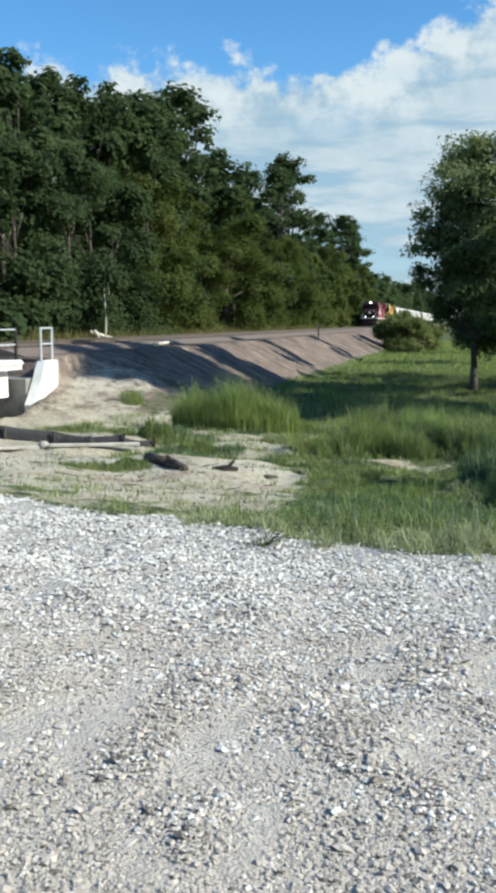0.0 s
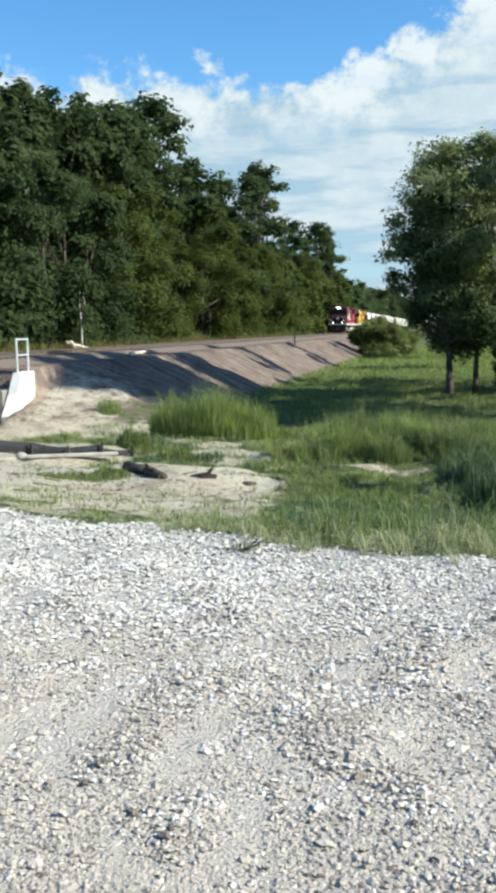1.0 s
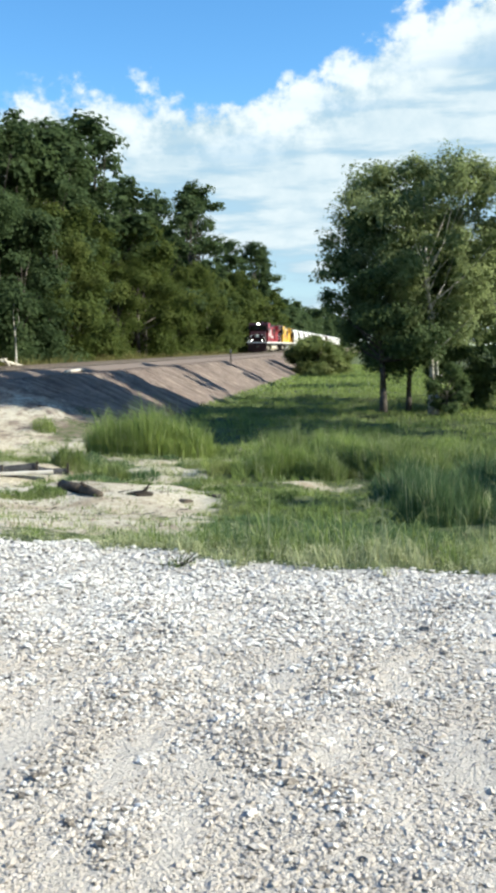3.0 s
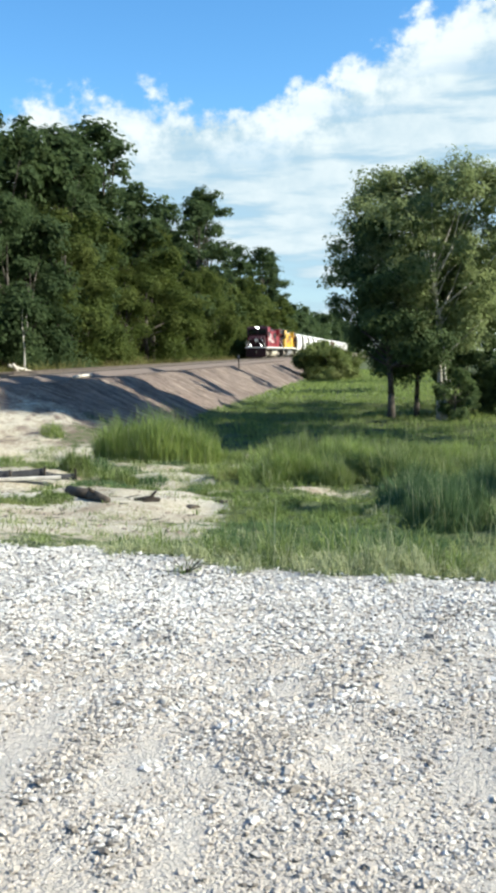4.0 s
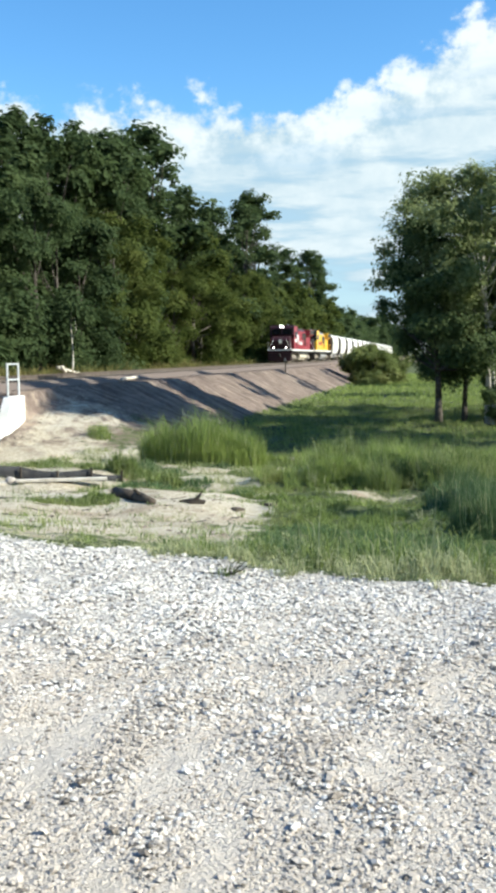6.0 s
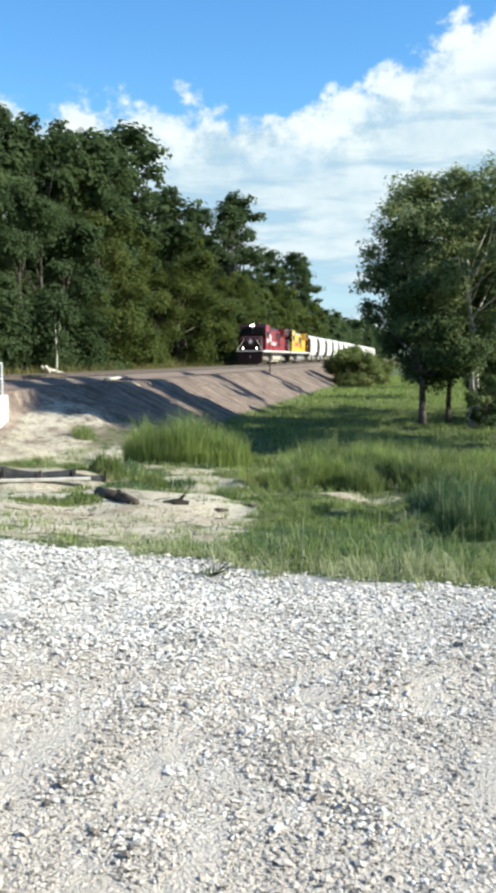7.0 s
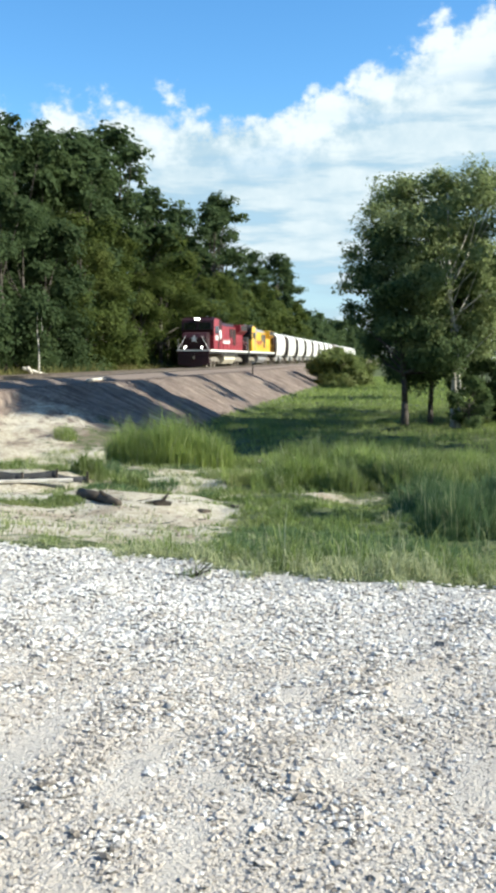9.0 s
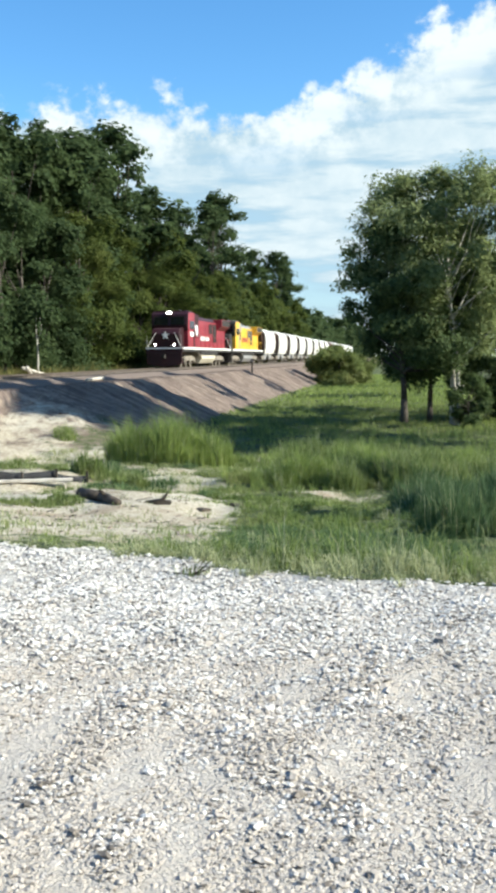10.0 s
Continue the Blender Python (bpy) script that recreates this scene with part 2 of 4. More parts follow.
BLACK_BAND = surface("black_band_surface", (0.018, 0.018, 0.02), (0.04, 0.04, 0.043), 0.75, 0, 3, (0.12, 0.1, 0.08), 0.5, 0.02)
RED = surface("dark_red_paint", (0.23, 0.017, 0.03), (0.31, 0.028, 0.04), 0.35, 0, 0.8, (0.16, 0.03, 0.03), 0.05, 0.002)
# darker than the red sides: the unlit front's shade is in this colour
MAROON = surface("shaded_grimy_maroon", (0.026, 0.007, 0.01), (0.04, 0.01, 0.013), 0.5, 0, 1, (0.025, 0.015, 0.014), 0.05)
YELLOW = surface("yellow_paint", (0.68, 0.385, 0.028), (0.76, 0.45, 0.045), 0.4, 0, 0.8, (0.5, 0.31, 0.06), 0.05, 0.002)
GREY_PAINT = surface("grey_paint", (0.22, 0.22, 0.22), (0.3, 0.3, 0.3), 0.5, 0, 1, (0.14, 0.12, 0.1), 0.05)
BLACK = surface("grimy_black", (0.018, 0.017, 0.016), (0.045, 0.04, 0.036), 0.7, 0.1, 3, (0.09, 0.07, 0.055), 0.2)
STEEL_GRIME = surface("truck_grime", (0.15, 0.125, 0.1), (0.28, 0.25, 0.21), 0.75, 0.1, 3, (0.06, 0.05, 0.04), 0.2)
TANK = surface("dusty_cream_tank", (0.5, 0.45, 0.34), (0.6, 0.55, 0.44), 0.7, 0, 1.5, (0.35, 0.29, 0.21), 0.1)
WHITE = surface("white_paint", (0.78, 0.77, 0.74), (0.84, 0.83, 0.81), 0.5, 0, 1, None, 0.03)
HOPPER = surface("pale_grey_hopper_paint", (0.68, 0.665, 0.62), (0.78, 0.765, 0.73), 0.55, 0, 0.7, (0.45, 0.4, 0.33), 0.05)
# paint of the brown car, also the painted shade on hopper ends
BROWN_CAR_AND_SHADE = surface("brown_car_and_end_shade", (0.09, 0.05, 0.035), (0.14, 0.075, 0.05), 0.6, 0, 0.7, (0.06, 0.04, 0.03), 0.05)
HEADLIGHT = lamp_glow("headlight_glow", (1.0, 0.97, 0.88), 9.0)
GLASS = surface("cab_glass", (0.01, 0.012, 0.014), (0.014, 0.016, 0.02), 0.08, 0, 1, None, 0.0, 0.001, 0.8)


# ---- mesh helpers ----
def mesh_from(name, verts, faces, material, smooth=False):
    me = bpy.data.meshes.new(name)
    me.from_pydata([tuple(v) for v in verts], [], [tuple(f) for f in faces])
    me.materials.append(material)
    if smooth:
        me.polygons.foreach_set("use_smooth", [True] * len(me.polygons))
    me.update()
    return me


def part(name, bm, material, parent=None, label="", smooth=False, at=None):
    """Links a bmesh as one mesh object, under a thing or a part."""
    me = bpy.data.meshes.new(name)
    bmesh.ops.recalc_face_normals(bm, faces=bm.faces)
    bm.to_mesh(me)
    bm.free()
    me.materials.append(material)
    if smooth:
        me.polygons.foreach_set("use_smooth", [True] * len(me.polygons))
    ob = new(name, me)
    if parent:
        ob.parent = parent
    if at is not None:
        ob.matrix_basis = at
    return tagged(ob, label)


def share(name, me, parent=None, at=None, label=""):
    ob = new(name, me)
    if parent:
        ob.parent = parent
    if at is not None:
        ob.matrix_basis = at
    return tagged(ob, label)


def add_box(bm, x0, x1, y0, y1, z0, z1, bevel=0.0):
    r = bmesh.ops.create_cube(bm, size=1, matrix=Matrix.Translation(((x0 + x1) / 2, (y0 + y1) / 2, (z0 + z1) / 2)) @ Matrix.Diagonal((abs(x1 - x0), abs(y1 - y0), abs(z1 - z0), 1)))
    if bevel:
        vs = set(r["verts"])
        es = [e for e in bm.edges if e.verts[0] in vs and e.verts[1] in vs]
        bmesh.ops.bevel(bm, geom=es, offset=bevel, segments=2, affect="EDGES", profile=0.6)
    return bm


def box(x0, x1, y0, y1, z0, z1, bevel=0.0):
    return add_box(bmesh.new(), x0, x1, y0, y1, z0, z1, bevel)


def add_tube(bm, a, b, r0, r1=None, n=8):
    a, b = Vector(a), Vector(b)
    m = Matrix.Translation((a + b) / 2) @ (b - a).to_track_quat("Z", "Y").to_matrix().to_4x4()
    bmesh.ops.create_cone(bm, cap_ends=True, segments=n, radius1=r0, radius2=r0 if r1 is None else r1, depth=(b - a).length, matrix=m)
    return bm


def tube(a, b, r0, r1=None, n=8):
    return add_tube(bmesh.new(), a, b, r0, r1, n)


def add_prism(bm, outline, axis, a, b):
    """Extrudes an outline of pairs along axis from a to b."""
    def place(p, d):
        return (d, p[0], p[1]) if axis == "x" else (p[0], d, p[1]) if axis == "y" else (p[0], p[1], d)
    lo, hi = [bm.verts.new(place(p, a)) for p in outline], [bm.verts.new(place(p, b)) for p in outline]
    bm.faces.new(lo)
    bm.faces.new(hi[::-1])
    for i in range(len(lo)):
        j = (i + 1) % len(lo)
        bm.faces.new((lo[i], hi[i], hi[j], lo[j]))
    return bm


def prism(outline, axis, a, b, bevel=0.0):
    bm = add_prism(bmesh.new(), outline, axis, a, b)
    if bevel:
        bmesh.ops.bevel(bm, geom=bm.edges[:], offset=bevel, segments=2, affect="EDGES", profile=0.6)
    return bm


def icosa(r):
    bm = bmesh.new()
    bmesh.ops.create_icosphere(bm, subdivisions=2, radius=r)
    for v in bm.verts:
        v.co *= 1 + 0.28 * noise.noise(v.co * 6 / r * 0.13)
        v.co.z *= 0.75
    return bm


def thing(name, label, category, group="", at=None):
    ob = new(name)
    ob.empty_display_size = 0.2
    if at is not None:
        ob.matrix_basis = at
    return tagged(ob, label, category, group)


# ---- ground ----
def pad_edge(x):
    """y of the gravel's far edge."""
    return 6.86 - 0.17 * np.clip(x, -400, 3.0) + 0.07 * np.logaddexp(0, np.clip((-1.0 - x) * 3, -50, 40)) + 0.07 * np.sin(x * 2.3) + 0.04 * np.sin(x * 7.1 + 1)


def waves(x, y, size, seed):
    """Uneven field of about -1 to 1 with lumps of about that size."""
    rng = np.random.default_rng(seed)
    v = 0
    for k in range(10):
        a, q, ph = rng.uniform(0, 6.28), 6.28 / size * rng.uniform(0.4, 1.9), rng.uniform(0, 6.28)
        v = v + np.sin((x * np.cos(a) + y * np.sin(a)) * q + ph) / (0.6 + q * size / 8)
    return v / 4.2


def bumps(x, y):
    return 0.5 * np.sin(x * 0.9 + 1.3 * np.sin(y * 0.37)) * np.sin(y * 0.61 + 0.7) + 0.3 * np.sin(x * 2.1 + y * 1.3) + 0.2 * np.sin(x * 3.7 - y * 4.3 + 2)


def height(x, y):
    x, y = np.asarray(x, float), np.asarray(y, float)
    e = np.maximum(y - pad_edge(x), 0)
    low = -2.05 * (1 - np.exp(-e / 11.0))
    z = low + 0.09 * bumps(x * 0.7, y * 0.7) * sine(0.3, 4, e) * (1 - sine(60, 120, y))
    # a cut bank across the sandy ground
    line = 21.5 + 0.45 * (x + 7.6) + 0.2 * np.sin(x * 1.7)
    z = z + sine(-5.8, -7.6, x) * (0.2 * sine(line, line + 0.22, y) * sine(line + 5, line + 1, y) + 0.1 * sine(line - 1.3, line - 1.15, y) * sine(line + 2, line - 0.8, y))
    # uneven, hummocky low ground
    z = z + sine(2, 6, e) * sine(60, 40, y) * (0.13 * waves(x, y, 3.0, 5) + 0.05 * waves(x, y, 1.0, 6))
    steep = 0.5 - 0.2 * np.exp(-((y - 35) / 7.0) ** 2)
    emb = np.minimum(0.42, 0.42 - (x + 14.9) * steep)
    emb = np.minimum(emb, 0.42 + (x + 23.4) * 0.45)
    emb = np.where(x < -24, np.maximum(emb, -0.7), emb)
    emb = emb + 0.05 * bumps(x * 1.7, y * 1.7) * sine(-15.2, -14, x)
    emb = emb + (0.1 * waves(x * 0.22, y, 1.7, 44) + 0.04 * waves(x, y, 0.9, 45)) * sine(-14.6, -13.6, x)
    cut = sine(31.4, 33.2, y)
    under = emb * cut + (1 - cut) * np.minimum(z, -1.6 - 0.9 * sine(-15, -18, x))
    fade = sine(27.5, 38, y)
    beside = emb * fade + (1 - fade) * z + 0.06 * waves(x, y, 1.2, 41) * sine(40, 36, y)
    emb = np.where(x < -15.1, np.where(y < 36, under, emb), np.where(y < 38, beside, emb))
    mixed = np.where(x < -14.9, emb, np.maximum(z, emb))
    # undulating dust on the gravel
    near = 0.012 * bumps(x * 2.2, y * 2.2) * (1 - sine(0, 0.5, e))
    return np.where(x < -26, np.minimum(mixed, -0.5 + 0 * x), mixed) + near


def sandy(x, y):
    e = y - pad_edge(x)
    w = waves(x, y * 0.6, 2.2, 1) * 0.9 + waves(x, y, 0.8, 2) * 0.4
    k = sine(0.7, 2.6, e + 0.5 * w) * sine(34, 29, y + 2.0 * w) * sine(0.8, -0.8, x + 0.1 * y + 1.45 + 0.8 * w)
    k = np.maximum(k, sine(-10.8, -12.3, x + w) * sine(44, 36, y) * sine(20, 25, y) * 0.9)
    k = np.maximum(k, 0.8 * np.exp(-(((x + 1.9 + 0.3 * w) / 1.5) ** 2 + ((y - 21.2 + 0.2 * w) / 0.45) ** 2)))
    k = np.maximum(k, (0.42 + 0.3 * w) * sine(-1.2, -3.2, x) * sine(-0.2, 0.3, e) * sine(4, 2.4, e))
    k = np.maximum(k, 0.9 * np.exp(-(((x + 5.2 + 0.4 * w) / 1.4) ** 2 + ((y - 30.6 + w) / 1.5) ** 2)))
    return np.maximum(k, 0.8 * np.exp(-(((x + 3.8 + 0.3 * w) / 1.2) ** 2 + ((y - 26) / 1.6) ** 2)))


def stony(x, y):
    z = height(x, y)
    return sine(-9.0, -10.4, x) * sine(26.5, 32, y) * sine(-1.95, -1.5, z) * (1 - 0.6 * sine(40, 34, y + 0.25 * (x + 14) + waves(x, y, 1.5, 46)) * sine(-15.5, -14, x))


def dusty(x, y):
    """Where feet and tyres have ground the gravel to dust."""
    return np.clip(1 - sine(2.2, 8.0, y + 0.5 * waves(x, y, 1.6, 31)) + 0.3 * waves(x, y, 0.7, 34), 0, 1)


def axis_steps(fine0, fine1, step, lo, hi):
    v = list(np.arange(fine0, fine1, step))
    s, a = step, fine1
    while a < hi:
        v.append(a)
        s *= 1.16
        a += s
    s, a = step, fine0
    while a > lo:
        s *= 1.16
        a -= s
        v.append(a)
    return np.array(sorted(v + [lo, hi]))


def build_ground():
    xs = axis_steps(-24.0, 6.0, 0.26, -3000, 3000)
    ys = np.concatenate([np.array([-3000, -800, -200, -60, -20, -8, -3, 0]), np.arange(1.0, 12.0, 0.12), np.arange(12.0, 27.0, 0.16), np.arange(27.0, 60.0, 0.3), axis_steps(60.0, 200.0, 0.9, 60.0, 4000)[1:]])
    ys = np.unique(ys)
    X, Y = np.meshgrid(xs, ys)
    Z = height(X, Y)
    nx, ny = len(xs), len(ys)
    verts = np.stack([X.ravel(), Y.ravel(), Z.ravel()], 1)
    i = np.arange(nx * ny).reshape(ny, nx)
    faces = np.stack([i[:-1, :-1].ravel(), i[:-1, 1:].ravel(), i[1:, 1:].ravel(), i[1:, :-1].ravel()], 1)
    me = mesh_from("ground", verts.tolist(), faces.tolist(), GROUND, True)
    E = (Y - pad_edge(X)).ravel()
    for name, values in (("sandy", sandy(X, Y).ravel()), ("stony", stony(X, Y).ravel()), ("pad", 1 - sine(-0.12, 0.12, E)), ("dusty", dusty(X, Y).ravel())):
        me.attributes.new(name, "FLOAT", "POINT").data.foreach_set("value", values.astype(np.float32))
    ob = new("ground", me)
    return tagged(ob, "gravel pad falling to sandy dirt and grass", "ground", kind="structure")


ground = build_ground()


def gz(x, y):
    return float(height(x, y))


# ---- scattered geometry ----
def blades(rng, px, py, h, w, lean, base=None):
    """Grass blades: each a bent strip of two quads narrowing to its tip."""
    n = len(px)
    pz = height(px, py) - 0.02 if base is None else base
    a = rng.uniform(0, 2 * np.pi, n)
    d = np.stack([np.cos(a), np.sin(a), np.zeros(n)], 1)
    side = np.stack([-np.sin(a), np.cos(a), np.zeros(n)], 1) * (w / 2)[:, None]
    p = np.stack([px, py, pz], 1)
    up = np.array([0, 0, 1.0])
    m1 = p + up * (h * 0.55)[:, None] + d * (h * lean * 0.3)[:, None]
    m2 = p + up * (h * 0.9 * (1 - 0.3 * lean))[:, None] + d * (h * lean)[:, None]
    v = np.stack([p - side, p + side, m1 + side * 0.8, m1 - side * 0.8, m2], 1).reshape(-1, 3)
    k = np.arange(n)[:, None] * 5
    return v, np.concatenate([k + np.array([[0, 1, 2, 3]])]), np.concatenate([k + np.array([[3, 2, 4]])])


def grass_mesh(name, rng, px, py, h, w, lean, material, base=None):
    v, q, t = blades(rng, px, py, h, w, lean, base)
    return mesh_from(name, v.tolist(), q.tolist() + t.tolist(), material)


def stones_mesh(name, rng, px, py, size, material, sink=0.3):
    """Angular stones: jittered, flattened octahedra with cut corners."""
    n = len(px)
    base = np.array([(1, 0, 0), (-1, 0, 0), (0, 1, 0), (0, -1, 0), (0, 0, 1), (0, 0, -1), (.62, .62, .62), (-.62, .62, .55), (.6, -.62, .6), (-.6, -.6, .6)])
    tris = np.array([(0, 2, 6), (2, 4, 6), (4, 0, 6), (2, 1, 7), (1, 4, 7), (4, 2, 7), (3, 0, 8), (0, 4, 8), (4, 3, 8), (1, 3, 9), (3, 4, 9), (4, 1, 9)])
    v = base[None] * rng.uniform(0.68, 1.2, (n, 10, 1)) + rng.uniform(-0.12, 0.12, (n, 10, 3))
    v = v * np.stack([rng.uniform(0.75, 1.25, n), rng.uniform(0.6, 0.95, n), rng.uniform(0.34, 0.62, n)], 1)[:, None]
    a, b = rng.uniform(0, 2 * np.pi, n), rng.uniform(-0.45, 0.45, n)
    ca, sa, cb, sb = np.cos(a), np.sin(a), np.cos(b), np.sin(b)
    x, y, z = v[..., 0], v[..., 1], v[..., 2]
    y, z = y * cb[:, None] - z * sb[:, None], y * sb[:, None] + z * cb[:, None]
    x, y = x * ca[:, None] - y * sa[:, None], x * sa[:, None] + y * ca[:, None]
    v = np.stack([x, y, z], 2) * (size / 2)[:, None, None]
    p = np.stack([px, py, height(px, py) + size * (0.25 - sink)], 1)
    v = (v + p[:, None]).reshape(-1, 3)
    f = (np.arange(n)[:, None, None] * 10 + tris[None]).reshape(-1, 3)
    return mesh_from(name, v.tolist(), f.tolist(), material)


def in_view_band(rng, n, x0, x1, y0, y1):
    return rng.uniform(x0, x1, n), rng.uniform(y0, y1, n)


def build_gravel():
    rng = np.random.default_rng(3)
    px, py = [], []
    for y0, y1, dens in ((2.3, 4.4, 4300), (4.4, 6.4, 2700), (6.4, 10.4, 1600)):
        x0, x1 = -0.56 * y1 - 0.25, 0.15 * y1 + 0.25
        n = int(dens * (y1 - y0) * (x1 - x0))
        a, b = in_view_band(rng, n, x0, x1, y0, y1)
        px.append(a)
        py.append(b)
    px, py = np.concatenate(px), np.concatenate(py)
    e = py - pad_edge(px)
    worn = dusty(px, py)
    patch = 0.5 * waves(px, py, 1.6, 31) + 0.5 * waves(px, py, 0.5, 32) - 0.2 * worn
    keep = (rng.uniform(-0.25, 0.12, len(px)) > e) & (rng.uniform(-0.9, 0.9, len(px)) < patch + 1.22)
    px, py, worn = px[keep], py[keep], worn[keep]
    coarse = rng.uniform(0, 1, len(px)) > 0.97
    size = (0.0265 - 0.0105 * worn) * np.clip(rng.lognormal(0, 0.36, len(px)), 0.5, 1.9) * np.where(coarse & (worn > 0.4), 1.9, 1.0)
    q = worn + rng.uniform(-0.5, 0.5, len(px)) > 0.5
    ob = new("gravel_stones", stones_mesh("gravel_stones", rng, px[~q], py[~q], size[~q], LIME, 0.12))
    tagged(ob, "crushed pale limestone gravel lying on the pad", "gravel", kind="stuff")
    ob = new("dusty_gravel", stones_mesh("dusty_gravel", rng, px[q], py[q], size[q], LIME_DUSTY, 0.2))
    tagged(ob, "small dusty tan gravel trodden into the pad", "gravel", kind="stuff")
    # single larger stones, parts of the ground
    kinds = [stones_mesh("stone", rng, np.zeros(1), np.full(1, 0.0), np.full(1, 1.0), LIME_LOOSE, 0.25) for _ in range(8)]
    for me in kinds:
        me.transform(Matrix.Translation((0, 0, -gz(0, 0))))
    for i in range(300):
        y = rng.uniform(2.7, 5.2)
        x = rng.uniform(-0.5 * y - 0.1, 0.16 * y + 0.1)
        s = rng.uniform(0.022, 0.046)
        m = pose(x, y, gz(x, y) + s * 0.12, rng.uniform(-25, 25), rng.uniform(-25, 25), rng.uniform(0, 360)) @ Matrix.Diagonal((s, s, s, 1))
        share("stone", kinds[i % 8], ground, m)


build_gravel()


def build_grass():
    rng = np.random.default_rng(5)

    def field(n, x0, x1, y0, y1, keep):
        a, b = rng.uniform(x0, x1, n), rng.uniform(y0, y1, n)
        k = keep(a, b)
        return a[k], b[k]

    u = rng.uniform

    def clear(a, b, limit=0.4):
        return (sandy(a, b) + 0.5 * waves(a, b, 0.9, 9) + u(-0.25, 0.25, len(a)) < limit) & (stony(a, b) < 0.3)

    def sow(name, label, a, b, h, w, lean, material):
        ob = new(name, grass_mesh(name, rng, a, b, h, w, lean, material))
        tagged(ob, label, "grass", kind="stuff")

    def tufts(cx, cy, per, spread):
        """Blades round tuft centres, so that the ground shows dark between them."""
        k = np.repeat(np.arange(len(cx)), per)
        r = np.abs(rng.normal(0, 1, len(k))) * spread[k]
        g = u(0, 2 * np.pi, len(k))
        return cx[k] + r * np.cos(g), cy[k] + r * np.sin(g), k

    # pale fringe along the gravel
    a, b = field(4200, -7.5, 3.2, 6.3, 13, lambda x, y: (y > pad_edge(x) + u(-0.2, 0.3, len(x)) + 0.25 * waves(x, y, 0.5, 3)) & (y < pad_edge(x) + u(0.2, 2.6, len(x)) + 0.5 * waves(x, y, 1.2, 4)))
    size = u(0.5, 1.3, len(a)) * (1 + 0.5 * waves(a, b, 0.8, 8)) * (0.3 + 1.0 * sine(-3.6, -0.4, a))
    px, py, k = tufts(a, b, 16, 0.035 + 0.03 * u(0, 1, len(a)))
    sow("edge_grass", "pale green and straw grass fringing the gravel", px, py, u(0.08, 0.22, len(k)) * size[k], u(0.004, 0.009, len(k)), u(0.3, 1.4, len(k)), DRY_GRASS)
    # long grass in the hollow, in tufts of different height
    a, b = field(11000, -9, 5.5, 7.2, 30, lambda x, y: (y > pad_edge(x) + 0.6) & clear(x, y) & (u(-1, 0.6, len(x)) < waves(x, y, 1.3, 14) + 0.3))
    tall = np.clip(0.8 + 0.9 * waves(a, b, 2.4, 12) + 0.4 * waves(a, b, 0.8, 13), 0.25, 2.0) * np.where(b < 15, 0.14 + 0.86 * sine(-3.4, -1.0, a), 0.3 + 0.7 * sine(-5.5, -1.5, a + 0.12 * b)) * (0.42 + 0.8 * sine(21.2, 22.5, b) + 0.5 * sine(10, 7.5, b)) * u(0.6, 1.3, len(a))
    c = waves(a, b, 1.8, 21) + u(-0.8, 0.8, len(a))
    px, py, k = tufts(a, b, 16, 0.04 + 0.05 * u(0, 1, len(a)) * (0.5 + b / 20))
    # dark blades in this band put the hollow's shade into the grass colour
    shade_band = (b > 8.5 + u(-0.5, 0.5, len(b))) & (b < 13.6 + u(-0.8, 0.8, len(b))) & (a > -2.4 + u(-0.8, 0.8, len(b))) & (c < 1.1)
    c = np.where(shade_band, -9.0, c)
    for name, m, pick in (("hollow_grass", DARK_WEED, shade_band), ("long_grass", GRASS, (c < 0.3) & ~shade_band), ("yellow_grass", WEED, (c >= 0.3) & (c < 0.9)), ("straw_grass", DRY_GRASS, c >= 0.9)):
        q = pick[k]
        sow(name, "long uneven green grass filling the low ground", px[q], py[q], u(0.2, 0.5, q.sum()) * tall[k][q] + 0.03, u(0.005, 0.011, q.sum()) * (0.6 + py[q] / 18), u(0.2, 1.3, q.sum()), m)
    a, b = field(60000, -13, 12, 28, 75, lambda x, y: clear(x, y))
    h = u(0.1, 0.4, len(a)) * np.clip(0.9 + 0.8 * waves(a, b * 0.5, 3.0, 15), 0.2, 2)
    c = waves(a, b * 0.5, 3.5, 22) + u(-0.6, 0.6, len(a))
    for name, m, q in (("meadow_grass", GRASS, c < 0.1), ("light_meadow_grass", WEED, c >= 0.1)):
        sow(name, "green meadow grass on the flat ground", a[q], b[q], h[q], u(0.015, 0.035, q.sum()), u(0.1, 0.7, q.sum()), m)
    a, b = field(26000, -14, 12, 75, 190, lambda x, y: clear(x, y))
    sow("far_grass", "bright green grass of the far meadow", a, b, u(0.15, 0.45, len(a)), u(0.05, 0.1, len(a)), u(0.1, 0.6, len(a)), WEED)
    # thin tufts on the sand
    a, b = field(80000, -12, 0, 9, 31, lambda x, y: (sandy(x, y) > 0.35) & (waves(x, y * 0.7, 1.1, 51) + 0.5 * waves(x, y, 0.4, 52) + 0.5 * sine(19, 24, y) + 0.35 * sine(5, 2.5, y - pad_edge(x)) > u(-0.05, 0.95, len(x))))
    c = u(0, 1, len(a))
    for name, m, q in (("sand_tufts", GRASS, c < 0.6), ("straw_tufts", DRY_GRASS, c >= 0.6)):
        sow(name, "thin low tufts scattered over sand", a[q], b[q], u(0.04, 0.16, q.sum()) * (1 + sine(19, 24, b[q])), u(0.006, 0.013, q.sum()), u(0.3, 1.3, q.sum()), m)
    # tall seed stalks near the gravel
    a, b = field(130, -1.2, 1.8, 6.9, 10.5, lambda x, y: (y > pad_edge(x) + 0.25) & (waves(x, y, 1.0, 61) > -0.1))
